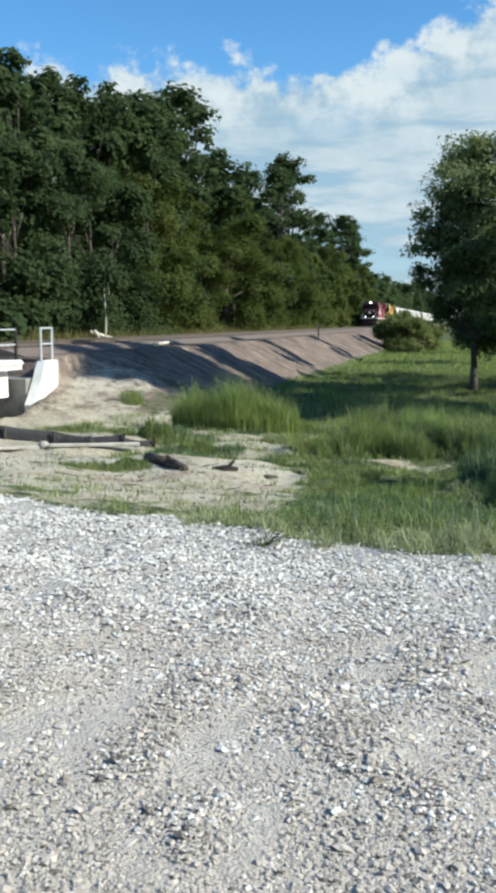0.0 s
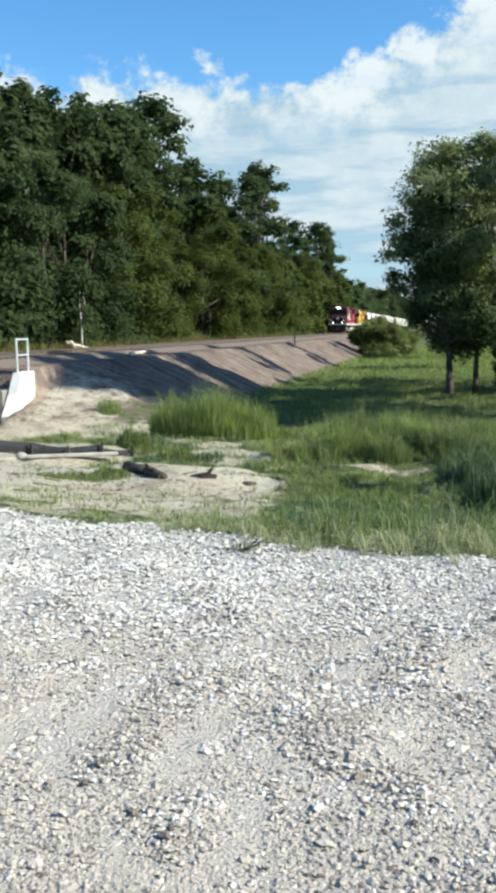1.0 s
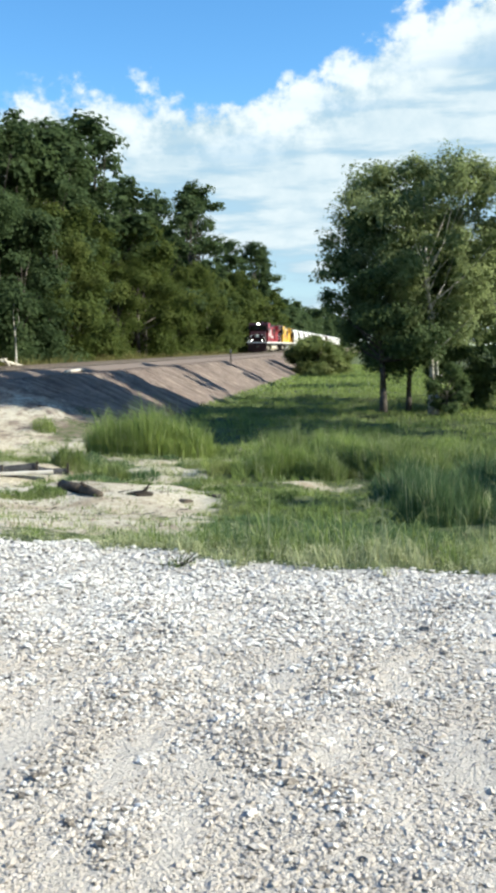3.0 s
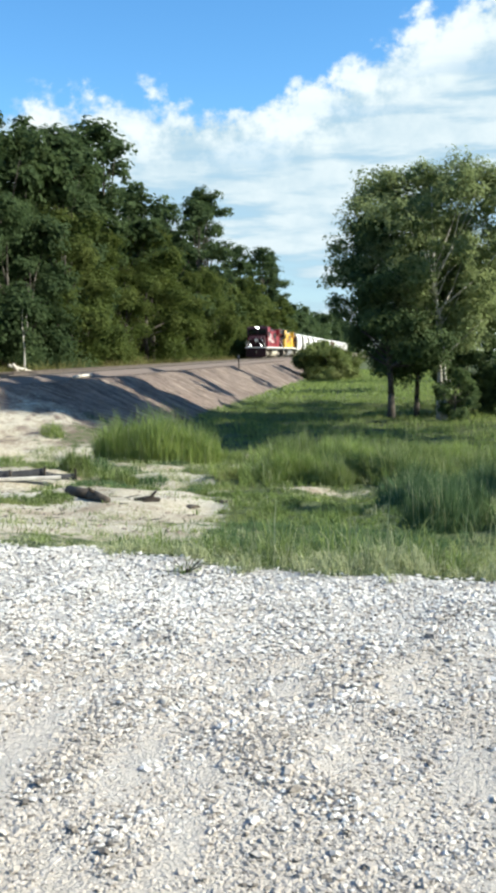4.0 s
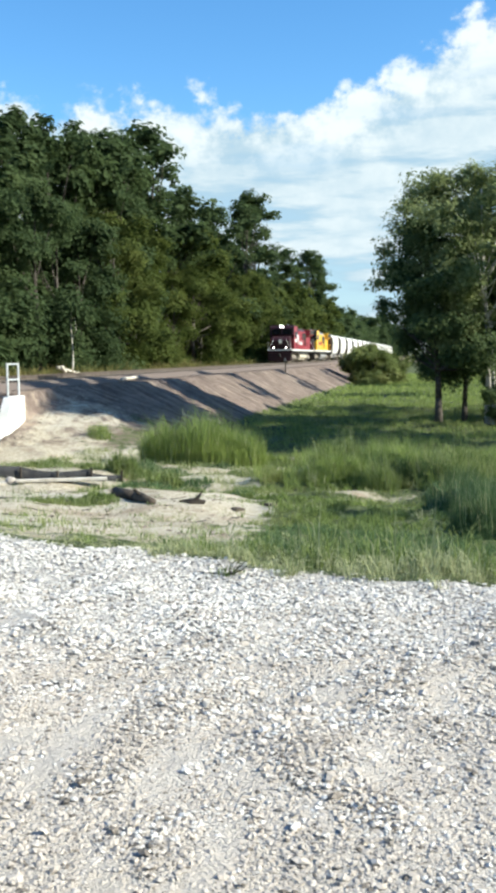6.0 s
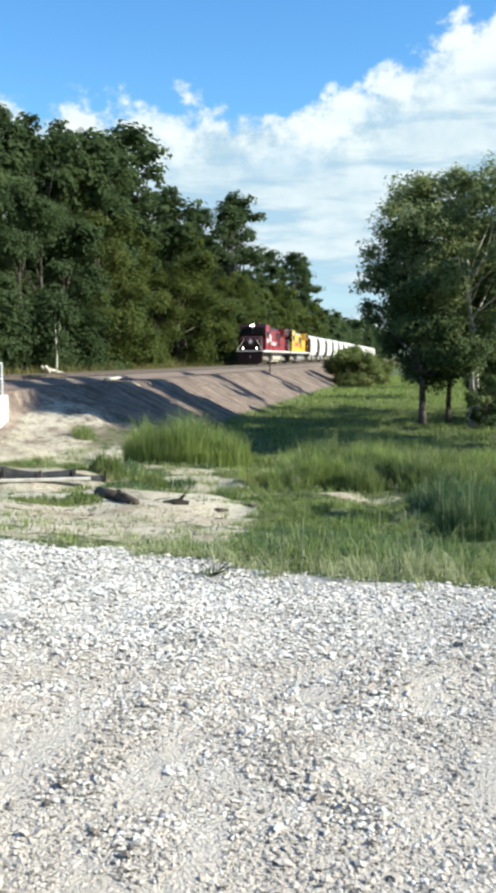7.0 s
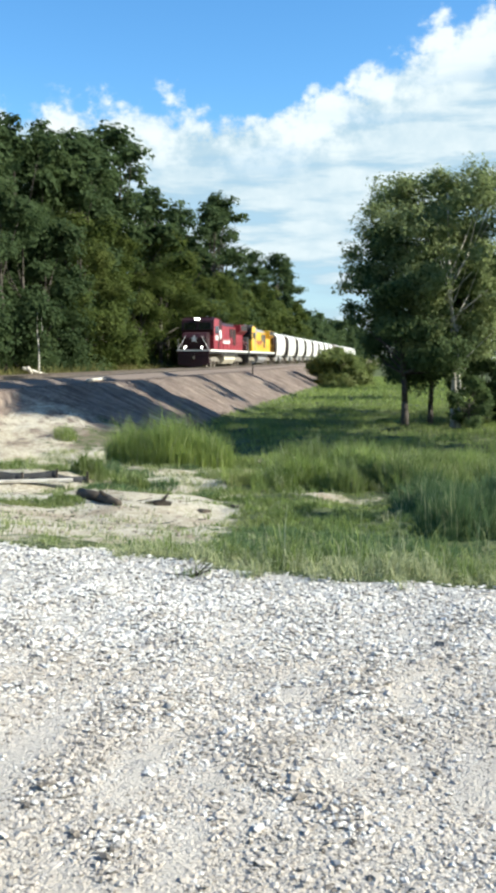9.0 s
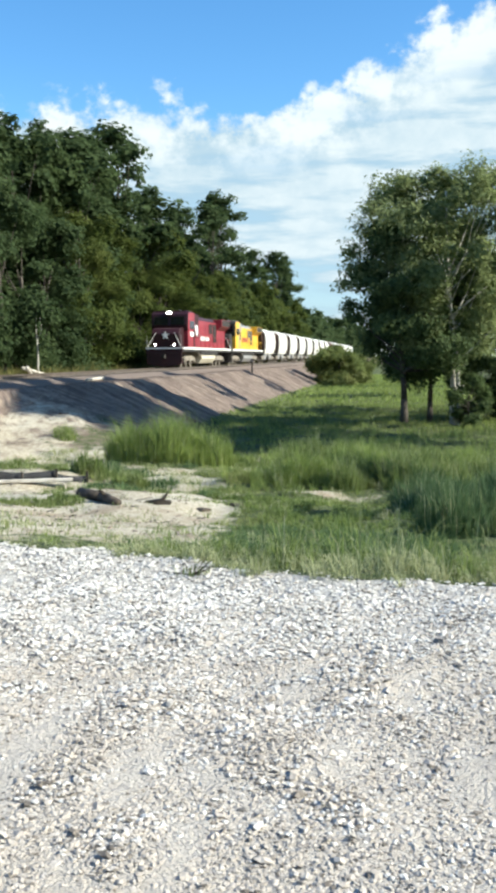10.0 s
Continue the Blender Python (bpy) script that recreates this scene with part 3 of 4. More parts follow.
    sow("seed_stalks", "tall straw-coloured seed stalks above the grass", a, b, u(0.35, 0.75, len(a)), u(0.008, 0.014, len(a)), u(0.1, 0.6, len(a)), DRY_GRASS)
    # verge behind the track
    a, b = field(16000, -24.5, -21.8, 36, 200, lambda x, y: y > 0)
    sow("verge_grass", "dry yellow-green weeds beyond the rails", a, b, u(0.3, 1.3, len(a)) * np.clip(0.9 + 0.5 * waves(a, b, 4.0, 57), 0.3, 1.6), u(0.03, 0.06, len(a)), u(0.1, 0.7, len(a)), VERGE)


build_grass()


def tussock(name, label, x, y, wide, deep, tall, count, seed, material, lean=0.5):
    """A bush of long weed stems, taller towards its middle."""
    rng = np.random.default_rng(seed)
    r, a = np.sqrt(rng.uniform(0, 1, count)), rng.uniform(0, 2 * np.pi, count)
    px, py = r * np.cos(a) * wide / 2, r * np.sin(a) * deep / 2
    lump = 0.92 + 0.12 * np.sin(px * 7.3 / max(wide, 0.5) * 2 + seed) + 0.06 * np.sin(py * 9 + px * 4)
    h = tall * (1 - 0.5 * r ** 3) * lump * rng.uniform(0.55, 1.05, count)
    base = height(px + x, py + y) - gz(x, y) - 0.03
    h = h * rng.uniform(0.7, 1.12, count) * (1 + 0.25 * waves(px * 3 + seed, py * 3, 1.2, seed))
    w, bend = rng.uniform(0.009, 0.02, count), rng.uniform(0.1, lean, count)
    t = thing(name, label, "weeds", at=pose(x, y, gz(x, y)))
    dry = rng.uniform(0, 1, count) < 0.09
    share("foliage", grass_mesh("foliage", rng, px[~dry], py[~dry], h[~dry], w[~dry], bend[~dry], material, base[~dry]), t)
    share("dry_growth", grass_mesh("dry_growth", rng, px[dry], py[dry], h[dry] * 1.1, w[dry] * 0.8, bend[dry], DRY_GRASS, base[dry]), t)["kind"] = "stuff"
    return t


# ---- trees ----
def leaves_mesh(name, rng, p, out, size, material):
    """One folded diamond per leaf, facing loosely outwards."""
    n = len(p)
    nrm = out + rng.normal(0, 0.38, (n, 3))
    nrm /= np.linalg.norm(nrm, axis=1)[:, None] + 1e-9
    t = np.cross(nrm, rng.normal(0, 1, (n, 3)))
    t /= np.linalg.norm(t, axis=1)[:, None] + 1e-9
    b = np.cross(nrm, t)
    s = size[:, None] / 2
    v = np.stack([p - t * s * 1.2, p + b * s * 0.75 + nrm * s * 0.25, p + t * s * 1.2, p - b * s * 0.75 + nrm * s * 0.25], 1).reshape(-1, 3)
    k = np.arange(n)[:, None] * 4
    return mesh_from(name, v.tolist(), np.concatenate([k + np.array([[0, 1, 2]]), k + np.array([[0, 2, 3]])]).tolist(), material)


def crown_mesh(rng, clumps, count, leaf, material, sprays=9):
    """clumps: rows of x, y, z, radius, flatness; each is made of smaller sprays of leaves."""
    c = np.array(clumps)
    n = len(c) * sprays
    k = np.repeat(np.arange(len(c)), sprays)
    d = rng.normal(0, 1, (n, 3))
    d /= np.linalg.norm(d, axis=1)[:, None]
    d[:, 2] = np.where(rng.uniform(0, 1, n) < 0.3, np.abs(d[:, 2]), d[:, 2])
    mid = c[k, :3] + d * (c[k, 3] * rng.uniform(0.2, 1.05, n))[:, None] * np.stack([np.ones(n), np.ones(n), c[k, 4]], 1)
    rad = c[k, 3] * rng.uniform(0.3, 0.62, n)
    i = rng.choice(n, count, p=rad ** 2 / (rad ** 2).sum())
    u = rng.normal(0, 1, (count, 3))
    u /= np.linalg.norm(u, axis=1)[:, None]
    p = mid[i] + u * (rad[i] * (0.3 + 1.15 * rng.uniform(0, 1, count)))[:, None] * np.array([1, 1, 0.75])
    return leaves_mesh("crown", rng, p, u * 0.5 + d[i] * 1.0 + np.array([0.3, -0.1, 0.5]), rng.uniform(0.6, 1.35, count) * leaf, material)


def trunk_mesh(rng, tall, r, limbs, lean=(0, 0), material=None, fork=0.3):
    """A tapered, slightly crooked trunk with limbs that reach the clumps."""
    bm = bmesh.new()
    pts = [Vector((lean[0] * k * k * tall + 0.12 * math.sin(k * 5 + r * 9) * k, lean[1] * k * tall, k * tall)) for k in np.linspace(0, 1, 8)]
    pts[0].z = -0.4
    for i in range(7):
        add_tube(bm, pts[i], pts[i + 1] + Vector((0, 0, 0.03)), r * (1 - i / 8.2) * (1.25 if i == 0 else 1), r * (1 - (i + 1) / 8.2), 9)
    for c in limbs:
        e = Vector(c[:3])
        k = min(max(fork, (e.z / tall) * 0.62), 0.9)
        s = pts[int(k * 7)].lerp(pts[min(int(k * 7) + 1, 7)], k * 7 - int(k * 7))
        mid = s.lerp(e, 0.5) + Vector((rng.uniform(-0.2, 0.2), rng.uniform(-0.2, 0.2), -0.06 * (e - s).length))
        rr = r * (1 - k) * 0.42 + 0.015
        add_tube(bm, s, mid, rr, rr * 0.65, 6)
        add_tube(bm, mid, e, rr * 0.65, rr * 0.2, 6)
    return bm


def make_tree(name, label, seed, tall, spread, trunk_r, count, leaf, material, bark=None, open_=0.0, low=0.15, lean=(0, 0), n_clumps=16, group=""):
    rng = np.random.default_rng(seed)
    clumps = []
    for i in range(n_clumps):
        k = low + (1 - low) * (i + rng.uniform(0, 0.8)) / n_clumps
        width = spread * (math.sin(math.pi * min(0.18 + 0.8 * k, 1)) ** 0.7)
        a = rng.uniform(0, 2 * math.pi) if i % 3 else i * 2.4
        d = width * rng.uniform(0.35, 0.8)
        rad = spread * rng.uniform(0.27, 0.46) * (1 - 0.35 * k) * (1 - open_ * 0.35)
        clumps.append((math.cos(a) * d + lean[0] * k * k * tall, math.sin(a) * d + lean[1] * k * tall, min(k * tall, tall - rad * 0.8), rad, rng.uniform(0.7, 1.0)))
    t = thing(name, label, "tree", group)
    part("trunk", trunk_mesh(rng, tall * 0.86, trunk_r, clumps, lean), bark or BARK, t, smooth=True)
    share("crown", crown_mesh(rng, clumps, count, leaf, material), t)
    return t


def build_forest():
    rng = random.Random(11)
    g = "trees along the track"
    front = [make_tree("bushy_tree", "leafy green bushy tree crowding the track", 20 + i, 10, 3.8, 0.16, 15000, 0.195, LEAF, low=0.03, group=g) for i in range(4)]
    dark = [make_tree("bushy_tree", "dark green bushy tree crowding the track", 25 + i, 10, 3.8, 0.16, 14000, 0.2, LEAF_DARK, low=0.03, group=g) for i in range(2)]
    thin = [make_tree("bushy_tree", "leafy green bushy tree crowding the track", 30 + i, 10, 3.8, 0.16, 6000, 0.33, LEAF, low=0.03, group=g) for i in range(2)]
    back = [make_tree("tall_tree", "tall dark green tree behind the bushy row", 40 + i, 18, 4.8, 0.3, 6800, 0.42, LEAF_DARK, low=0.1, group=g, n_clumps=20) for i in range(3)]
    ragged = [make_tree("ragged_tree", "tall ragged tree with gaps in its crown", 60 + i, 20, 4.2, 0.24, 8000, 0.35, LEAF_DARK, open_=0.25, low=0.2, group=g, n_clumps=32) for i in range(2)]
    # y, x, height
    rows = [(k, -25.6 + rng.uniform(-1.2, 0.8), rng.uniform(10.5, 15), dark if k < 69 else front) for k in np.arange(52, 150, 5.6)]
    rows += [(k, -26 + rng.uniform(-1, 1), rng.uniform(12, 15), back) for k in np.arange(37, 52, 4.8)]
    rows += [(k, -26 + rng.uniform(-1.5, 0.8), rng.uniform(12, 16) * (1 - 0.2 * float(sine(215, 245, k))), thin) for k in np.arange(148, 275, 7.5)]
    rows += [(k + rng.uniform(-1, 1), -31 + rng.uniform(-2, 1.5), 17 + (k - 46) * 0.13 + rng.uniform(-1, 0.8), back) for k in np.arange(46, 100, 6.0)]
    rows += [(k + rng.uniform(-1, 1), -32 + rng.uniform(-2, 1.5), rng.uniform(17, 20) * (1 - 0.3 * float(sine(200, 240, k))), back) for k in np.arange(100, 260, 9.5)]
    rows += [(72, -30, 21, back), (78, -30.5, 22, back), (83, -29.5, 22.5, ragged), (89, -29.5, 23.5, ragged), (97, -29, 26, ragged), (61, -30, 20, ragged), (67, -31, 20.5, ragged), (110, -29, 22, ragged), (124, -29, 22, ragged), (142, -28, 25, ragged), (151, -28.5, 28, ragged), (209, -27.5, 25, ragged), (221, -28, 25.5, ragged), (178, -28, 22, ragged)]
    used = set()
    for y, x, h, kinds in rows:
        src = kinds[rng.randrange(len(kinds))]
        base = {id(f): 10 for f in front + dark + thin} | {id(b): 18 for b in back} | {id(r): 20 for r in ragged}
        s = h / base[id(src)]
        m = pose(x, float(y), gz(x, y) - 0.1, 0, 0, rng.uniform(0, 360))
        if id(src) in used:
            ob = copy_thing(src, m)
        else:
            used.add(id(src))
            ob = src
            ob.matrix_basis = m
        wide = 1.2 if kinds is ragged else 1.3 if h < 15.5 and kinds is back else 1.0
        ob.scale = (s * wide * rng.uniform(0.9, 1.15), s * wide * rng.uniform(0.9, 1.15), s)


build_forest()


def far_woods():
    rng = np.random.default_rng(77)

    def wood(name, label, rows, count, leaf, material):
        clumps = []
        for x, y, h in rows:
            for k in range(5):
                clumps.append((x + rng.uniform(-3, 3), y + rng.uniform(-4, 4), gz(x, y) + h * (0.15 + 0.17 * k), rng.uniform(2.2, 4.2) * (1.1 - 0.1 * k), 0.85))
        ob = new(name, crown_mesh(rng, clumps, count, leaf, material))
        tagged(ob, label, "woodland", kind="stuff")

    left = [(-29 + rng.uniform(-3, 2), y, rng.uniform(16, 19) + 6 * float(sine(300, 520, y))) for y in np.arange(262, 800, 8.0)]
    wood("far_woods", "distant dark woodland along the track", left, 45000, 1.1, LEAF_DARK)
    right = [(x, 330 + 0.4 * x + rng.uniform(-12, 12), rng.uniform(12, 17)) for x in np.arange(-4, 190, 6.0)]
    wood("far_woods", "distant woodland closing the meadow", right, 18000, 1.3, LEAF_DARK)


far_woods()


def build_right_trees():
    g = "trees on the meadow"
    a = make_tree("shade_tree", "dark leafy meadow tree with low spreading boughs", 101, 11.0, 3.7, 0.2, 30000, 0.16, LEAF_RIGHT, low=0.27, lean=(-0.08, 0), n_clumps=30, group=g)
    a.matrix_basis = pose(0.1, 52, gz(0.1, 52), 0, 0, 10)
    rng = np.random.default_rng(106)
    clumps = [(-5.3, 0.3, 9.1, 0.75, 0.8), (-5.6, -0.2, 7.3, 0.6, 0.8), (-4.9, 0.5, 8.2, 0.8, 0.9), (-4.6, 0, 10.3, 0.8, 0.9)]
    while len(clumps) < 135:
        p = rng.uniform(-1, 1, 3)
        n = np.linalg.norm(p)
        if n > 1 or n < 0.3:
            continue
        wide = 1.0 + 0.3 * p[2]
        x, y, z = -0.4 + 3.9 * wide * p[0], 0.9 + 3.2 * p[1], 8.4 + 5.5 * p[2]
        # the stems stay in sight from the front, with light from the side
        if z > 12.9 or (y < 0.5 and -0.7 < x < 1.1 and 3.0 < z < 8.8):
            continue
        clumps.append((x, y, z, rng.uniform(0.65, 1.15), 0.9))
    # broad rounded top
    for k in range(18):
        x = -3.3 + 7.4 * k / 17
        clumps.append((x, rng.uniform(0.2, 1.9), 12.9 - 0.06 * (x - 0.2) ** 2 + rng.uniform(-0.9, 0.2) * (k % 2), rng.uniform(0.8, 1.15), 0.9))
    c = thing("shade_tree", "tall pale-trunked meadow tree with a broad crown", "tree", g, pose(2.6, 51, gz(2.6, 51)))
    part("trunk", trunk_mesh(rng, 12.0, 0.16, clumps[4:26], (-0.04, 0), fork=0.28), PALE_BARK, c, smooth=True)
    part("second_stem", trunk_mesh(rng, 11.0, 0.1, clumps[30:38], (-0.12, 0), fork=0.3), PALE_BARK, c, "slender pale second stem", True, pose(0.3, -0.2, 0))
    share("crown", crown_mesh(rng, clumps, 58000, 0.165, LEAF_PALE), c)
    d = make_tree("shade_tree", "meadow tree with slender pale stems", 109, 13.0, 3.4, 0.15, 11000, 0.235, LEAF_PALE, PALE_BARK, low=0.2, lean=(0.03, 0), n_clumps=20, group=g)
    d.matrix_basis = pose(7.0, 54.5, gz(7.0, 54.5))
    d.scale = (1.1, 1.1, 1.06)
    b = copy_thing(a, pose(1.5, 54, gz(1.5, 54), 0, 0, 200))
    b.scale = (0.8, 0.8, 0.85)
    # stands out of view, added so that its high crown shades the embankment
    e = make_tree("shade_tree", "tall unseen tree with a high spreading crown, added to shade the slope", 115, 20.0, 4.6, 0.26, 13000, 0.3, LEAF_PALE, PALE_BARK, low=0.52, n_clumps=24, group=g)
    e.matrix_basis = pose(11, 45.2, gz(11, 45.2))
    # copies out of view or hidden, added to shade slope, meadow and hollow
    for x, y, s, r, src in ((10.6, 41.6, 1.0, 40, e), (11.2, 38.2, 1.0, 80, e), (11, 36.0, 0.95, 200, e), (16, 43.4, 1.12, 300, e), (16, 39.8, 1.12, 120, e), (16.2, 37.2, 1.1, 20, e), (14.5, 16.5, 0.8, 10, d), (16, 28.5, 0.85, 60, d), (8.5, 61, 1.0, 70, d), (3.6, 67, 1.2, 210, d), (5.4, 89, 1.2, 200, d), (7, 116, 1.2, 310, d)):
        t = copy_thing(src, pose(x, y, gz(x, y), 0, 0, r))
        t.scale = (s, s, s)
    u = make_tree("undergrowth_shrub", "dark green shrub beneath the meadow trees", 140, 3.6, 2.2, 0.06, 5000, 0.17, LEAF_RIGHT, low=0.05, n_clumps=14, group="shrubs beneath the trees")
    u.matrix_basis = pose(4.2, 55, gz(4.2, 55))
    for x, y, s, r in ((3.3, 49.6, 0.75, 80), (7.8, 54, 1.0, 220), (4.9, 58, 1.0, 10)):
        t = copy_thing(u, pose(x, y, gz(x, y), 0, 0, r))
        t.scale = (s, s, s)


build_right_trees()


# ---- railway ----
def build_track():
    t = thing("railway_track", "single railway track on dark wooden ties and ballast", "railway track", at=pose(TRACK, 0, 0))
    t["kind"] = "structure"
    bm = add_prism(bmesh.new(), [(-3.0, 0.3), (3.0, 0.3), (1.75, 0.66), (-1.75, 0.66)], "y", 33.2, 900)
    part("ballast_bed", bm, BALLAST, t)
    for s in (-0.755, 0.755):
        bm = add_prism(bmesh.new(), [(s - .07, .69), (s + .07, .69), (s + .02, .72), (s + .015, .81), (s + .037, .83), (s + .037, .86), (s - .037, .86), (s - .037, .83), (s - .015, .81), (s - .02, .72)], "y", 5, 900)
        part("rail", bm, RAIL_STEEL, t)
    bm = box(-1.3, 1.3, -0.115, 0.115, 0.52, 0.70)
    me = bpy.data.meshes.new("tie")
    bm.to_mesh(me)
    bm.free()
    me.materials.append(TIE)
    for i in range(260):
        share("tie", me, t, pose(0, 33.5 + i * 0.55, 0))
    rng = np.random.default_rng(9)
    n = 9000
    py = 29 + 115 * rng.uniform(0, 1, n) ** 1.5
    px = TRACK + rng.uniform(1.2, 9.2, n)
    k = (stony(px, py) + (px < TRACK + 4.2) > 0.4) & ((py > 34) | (px > -14.6))
    px, py = px[k], py[k]
    v = stones_mesh("slope_stones", rng, px, py, rng.uniform(0.04, 0.12, len(px)), BALLAST, 0.2)
    tagged(new("slope_stones", v), "reddish-grey ballast stones on the embankment slope", "ballast", kind="stuff")


build_track()


def build_bridge():
    t = thing("railway_bridge", "white concrete bridge end with wing wall and deck", "bridge", at=pose(0, 0, 0))
    part("wing_wall", prism([(33.0, 0.3), (33.0, -1.0), (32.4, -1.3), (31.05, -2.3), (30.85, -1.2), (31.1, -0.95), (31.5, -0.45), (31.8, 0.05), (31.95, 0.3)], "x", -15.25, -14.9, 0.03), CONCRETE, t, "white concrete wing wall with sloping top")
    part("deck", box(-22.4, -15.5, 6, 31.3, 0.02, 0.36, 0.03), CONCRETE, t)
    part("deck_ledge", box(-15.62, -15.42, 6, 31.25, 0.2, 0.3, 0.02), CONCRETE, t)
    part("girder", box(-16.6, -15.9, 6, 31.0, -0.95, 0.0, 0.03), CONCRETE, t)
    part("girder", box(-21.9, -21.2, 6, 31.0, -0.95, 0.0, 0.03), CONCRETE, t)
    # the deep shade between deck and wing wall is put into this colour
    part("abutment", box(-22.4, -15.32, 31.2, 33.1, -3.2, -0.3, 0.04), SHADED_CONCRETE, t, "concrete abutment with the shade below the deck in its colour")
    r = thing("handrail", "galvanised pipe handrail on the bridge", "railing")
    x = -15.62
    for y in np.arange(8.1, 31.2, 2.3):
        part("post", box(x - .035, x + .035, y - .035, y + .035, 0.3, 1.45), GALV, r)
    part("end_post", box(x - .04, x + .04, 31.05, 31.15, 0.3, 1.5), BLACK, r, "black end post")
    for z in (0.9, 1.42):
        part("rail", tube((x, 7, z), (x, 31.15, z), 0.03), GALV, r)
    e = thing("end_gate", "white painted pipe frame standing on the wing wall", "railing")
    for y in (31.98, 32.9):
        part("post", tube((-15.08, y, 0.2), (-15.08, y, 1.5), 0.04), GALV, e)
    for z in (0.9, 1.46):
        part("rail", tube((-15.08, 31.98, z), (-15.08, 32.9, z), 0.035), GALV, e)


build_bridge()


# ---- train ----
# A vehicle is built with its front at y = 0, its rail line at z = 0 and its body towards +y.
def wheel_mesh():
    bm = bmesh.new()
    for s in (-0.72, 0.72):
        add_tube(bm, (s - .07, 0, 0), (s + .07, 0, 0), 0.51, None, 20)
        add_tube(bm, (s * 1.12 - .03, 0, 0), (s * 1.12 + .03, 0, 0), 0.2, None, 8)
        for a in range(4):
            add_box(bm, s * 1.1 - .02, s * 1.1 + .02, 0.2 * math.cos(a * 1.57) - .06, 0.2 * math.cos(a * 1.57) + .06, 0.2 * math.sin(a * 1.57) - .06, 0.2 * math.sin(a * 1.57) + .06)
    add_tube(bm, (-0.72, 0, 0), (0.72, 0, 0), 0.09)
    me = bpy.data.meshes.new("wheelset")
    bm.to_mesh(me)
    bm.free()
    me.materials.append(STEEL_GRIME)
    return me


WHEEL = wheel_mesh()
WHEELS = []
VEHICLES = []


def add_wheels(t, ys):
    for y in ys:
        w = share("wheelset", WHEEL, t, pose(0, y, 0.51))
        WHEELS.append((w, y))


def add_bogie(t, y, length, material):
    for s in (-1.02, 1.02):
        bm = bmesh.new()
        add_prism(bm, [(-length / 2, .45), (-length / 2, .75), (-length / 4, .95), (length / 4, .95), (length / 2, .75), (length / 2, .45), (length / 4, .55), (-length / 4, .55)], "x", s - .1, s + .1)
        n = 3 if length > 3 else 2
        for i in range(n):
            yy = (-1 + 2 * i / (n - 1)) * (length / 2 - 0.35)
            add_box(bm, s - .16, s + .16, yy - .2, yy + .2, .38, .72, .03)
        part("bogie_frame", bm, material, t, at=pose(0, y, 0))


def star_outline(r, k=0.4):
    return [((r if i % 2 == 0 else r * k) * math.sin(i * math.pi / 5), (r if i % 2 == 0 else r * k) * math.cos(i * math.pi / 5)) for i in range(10)]


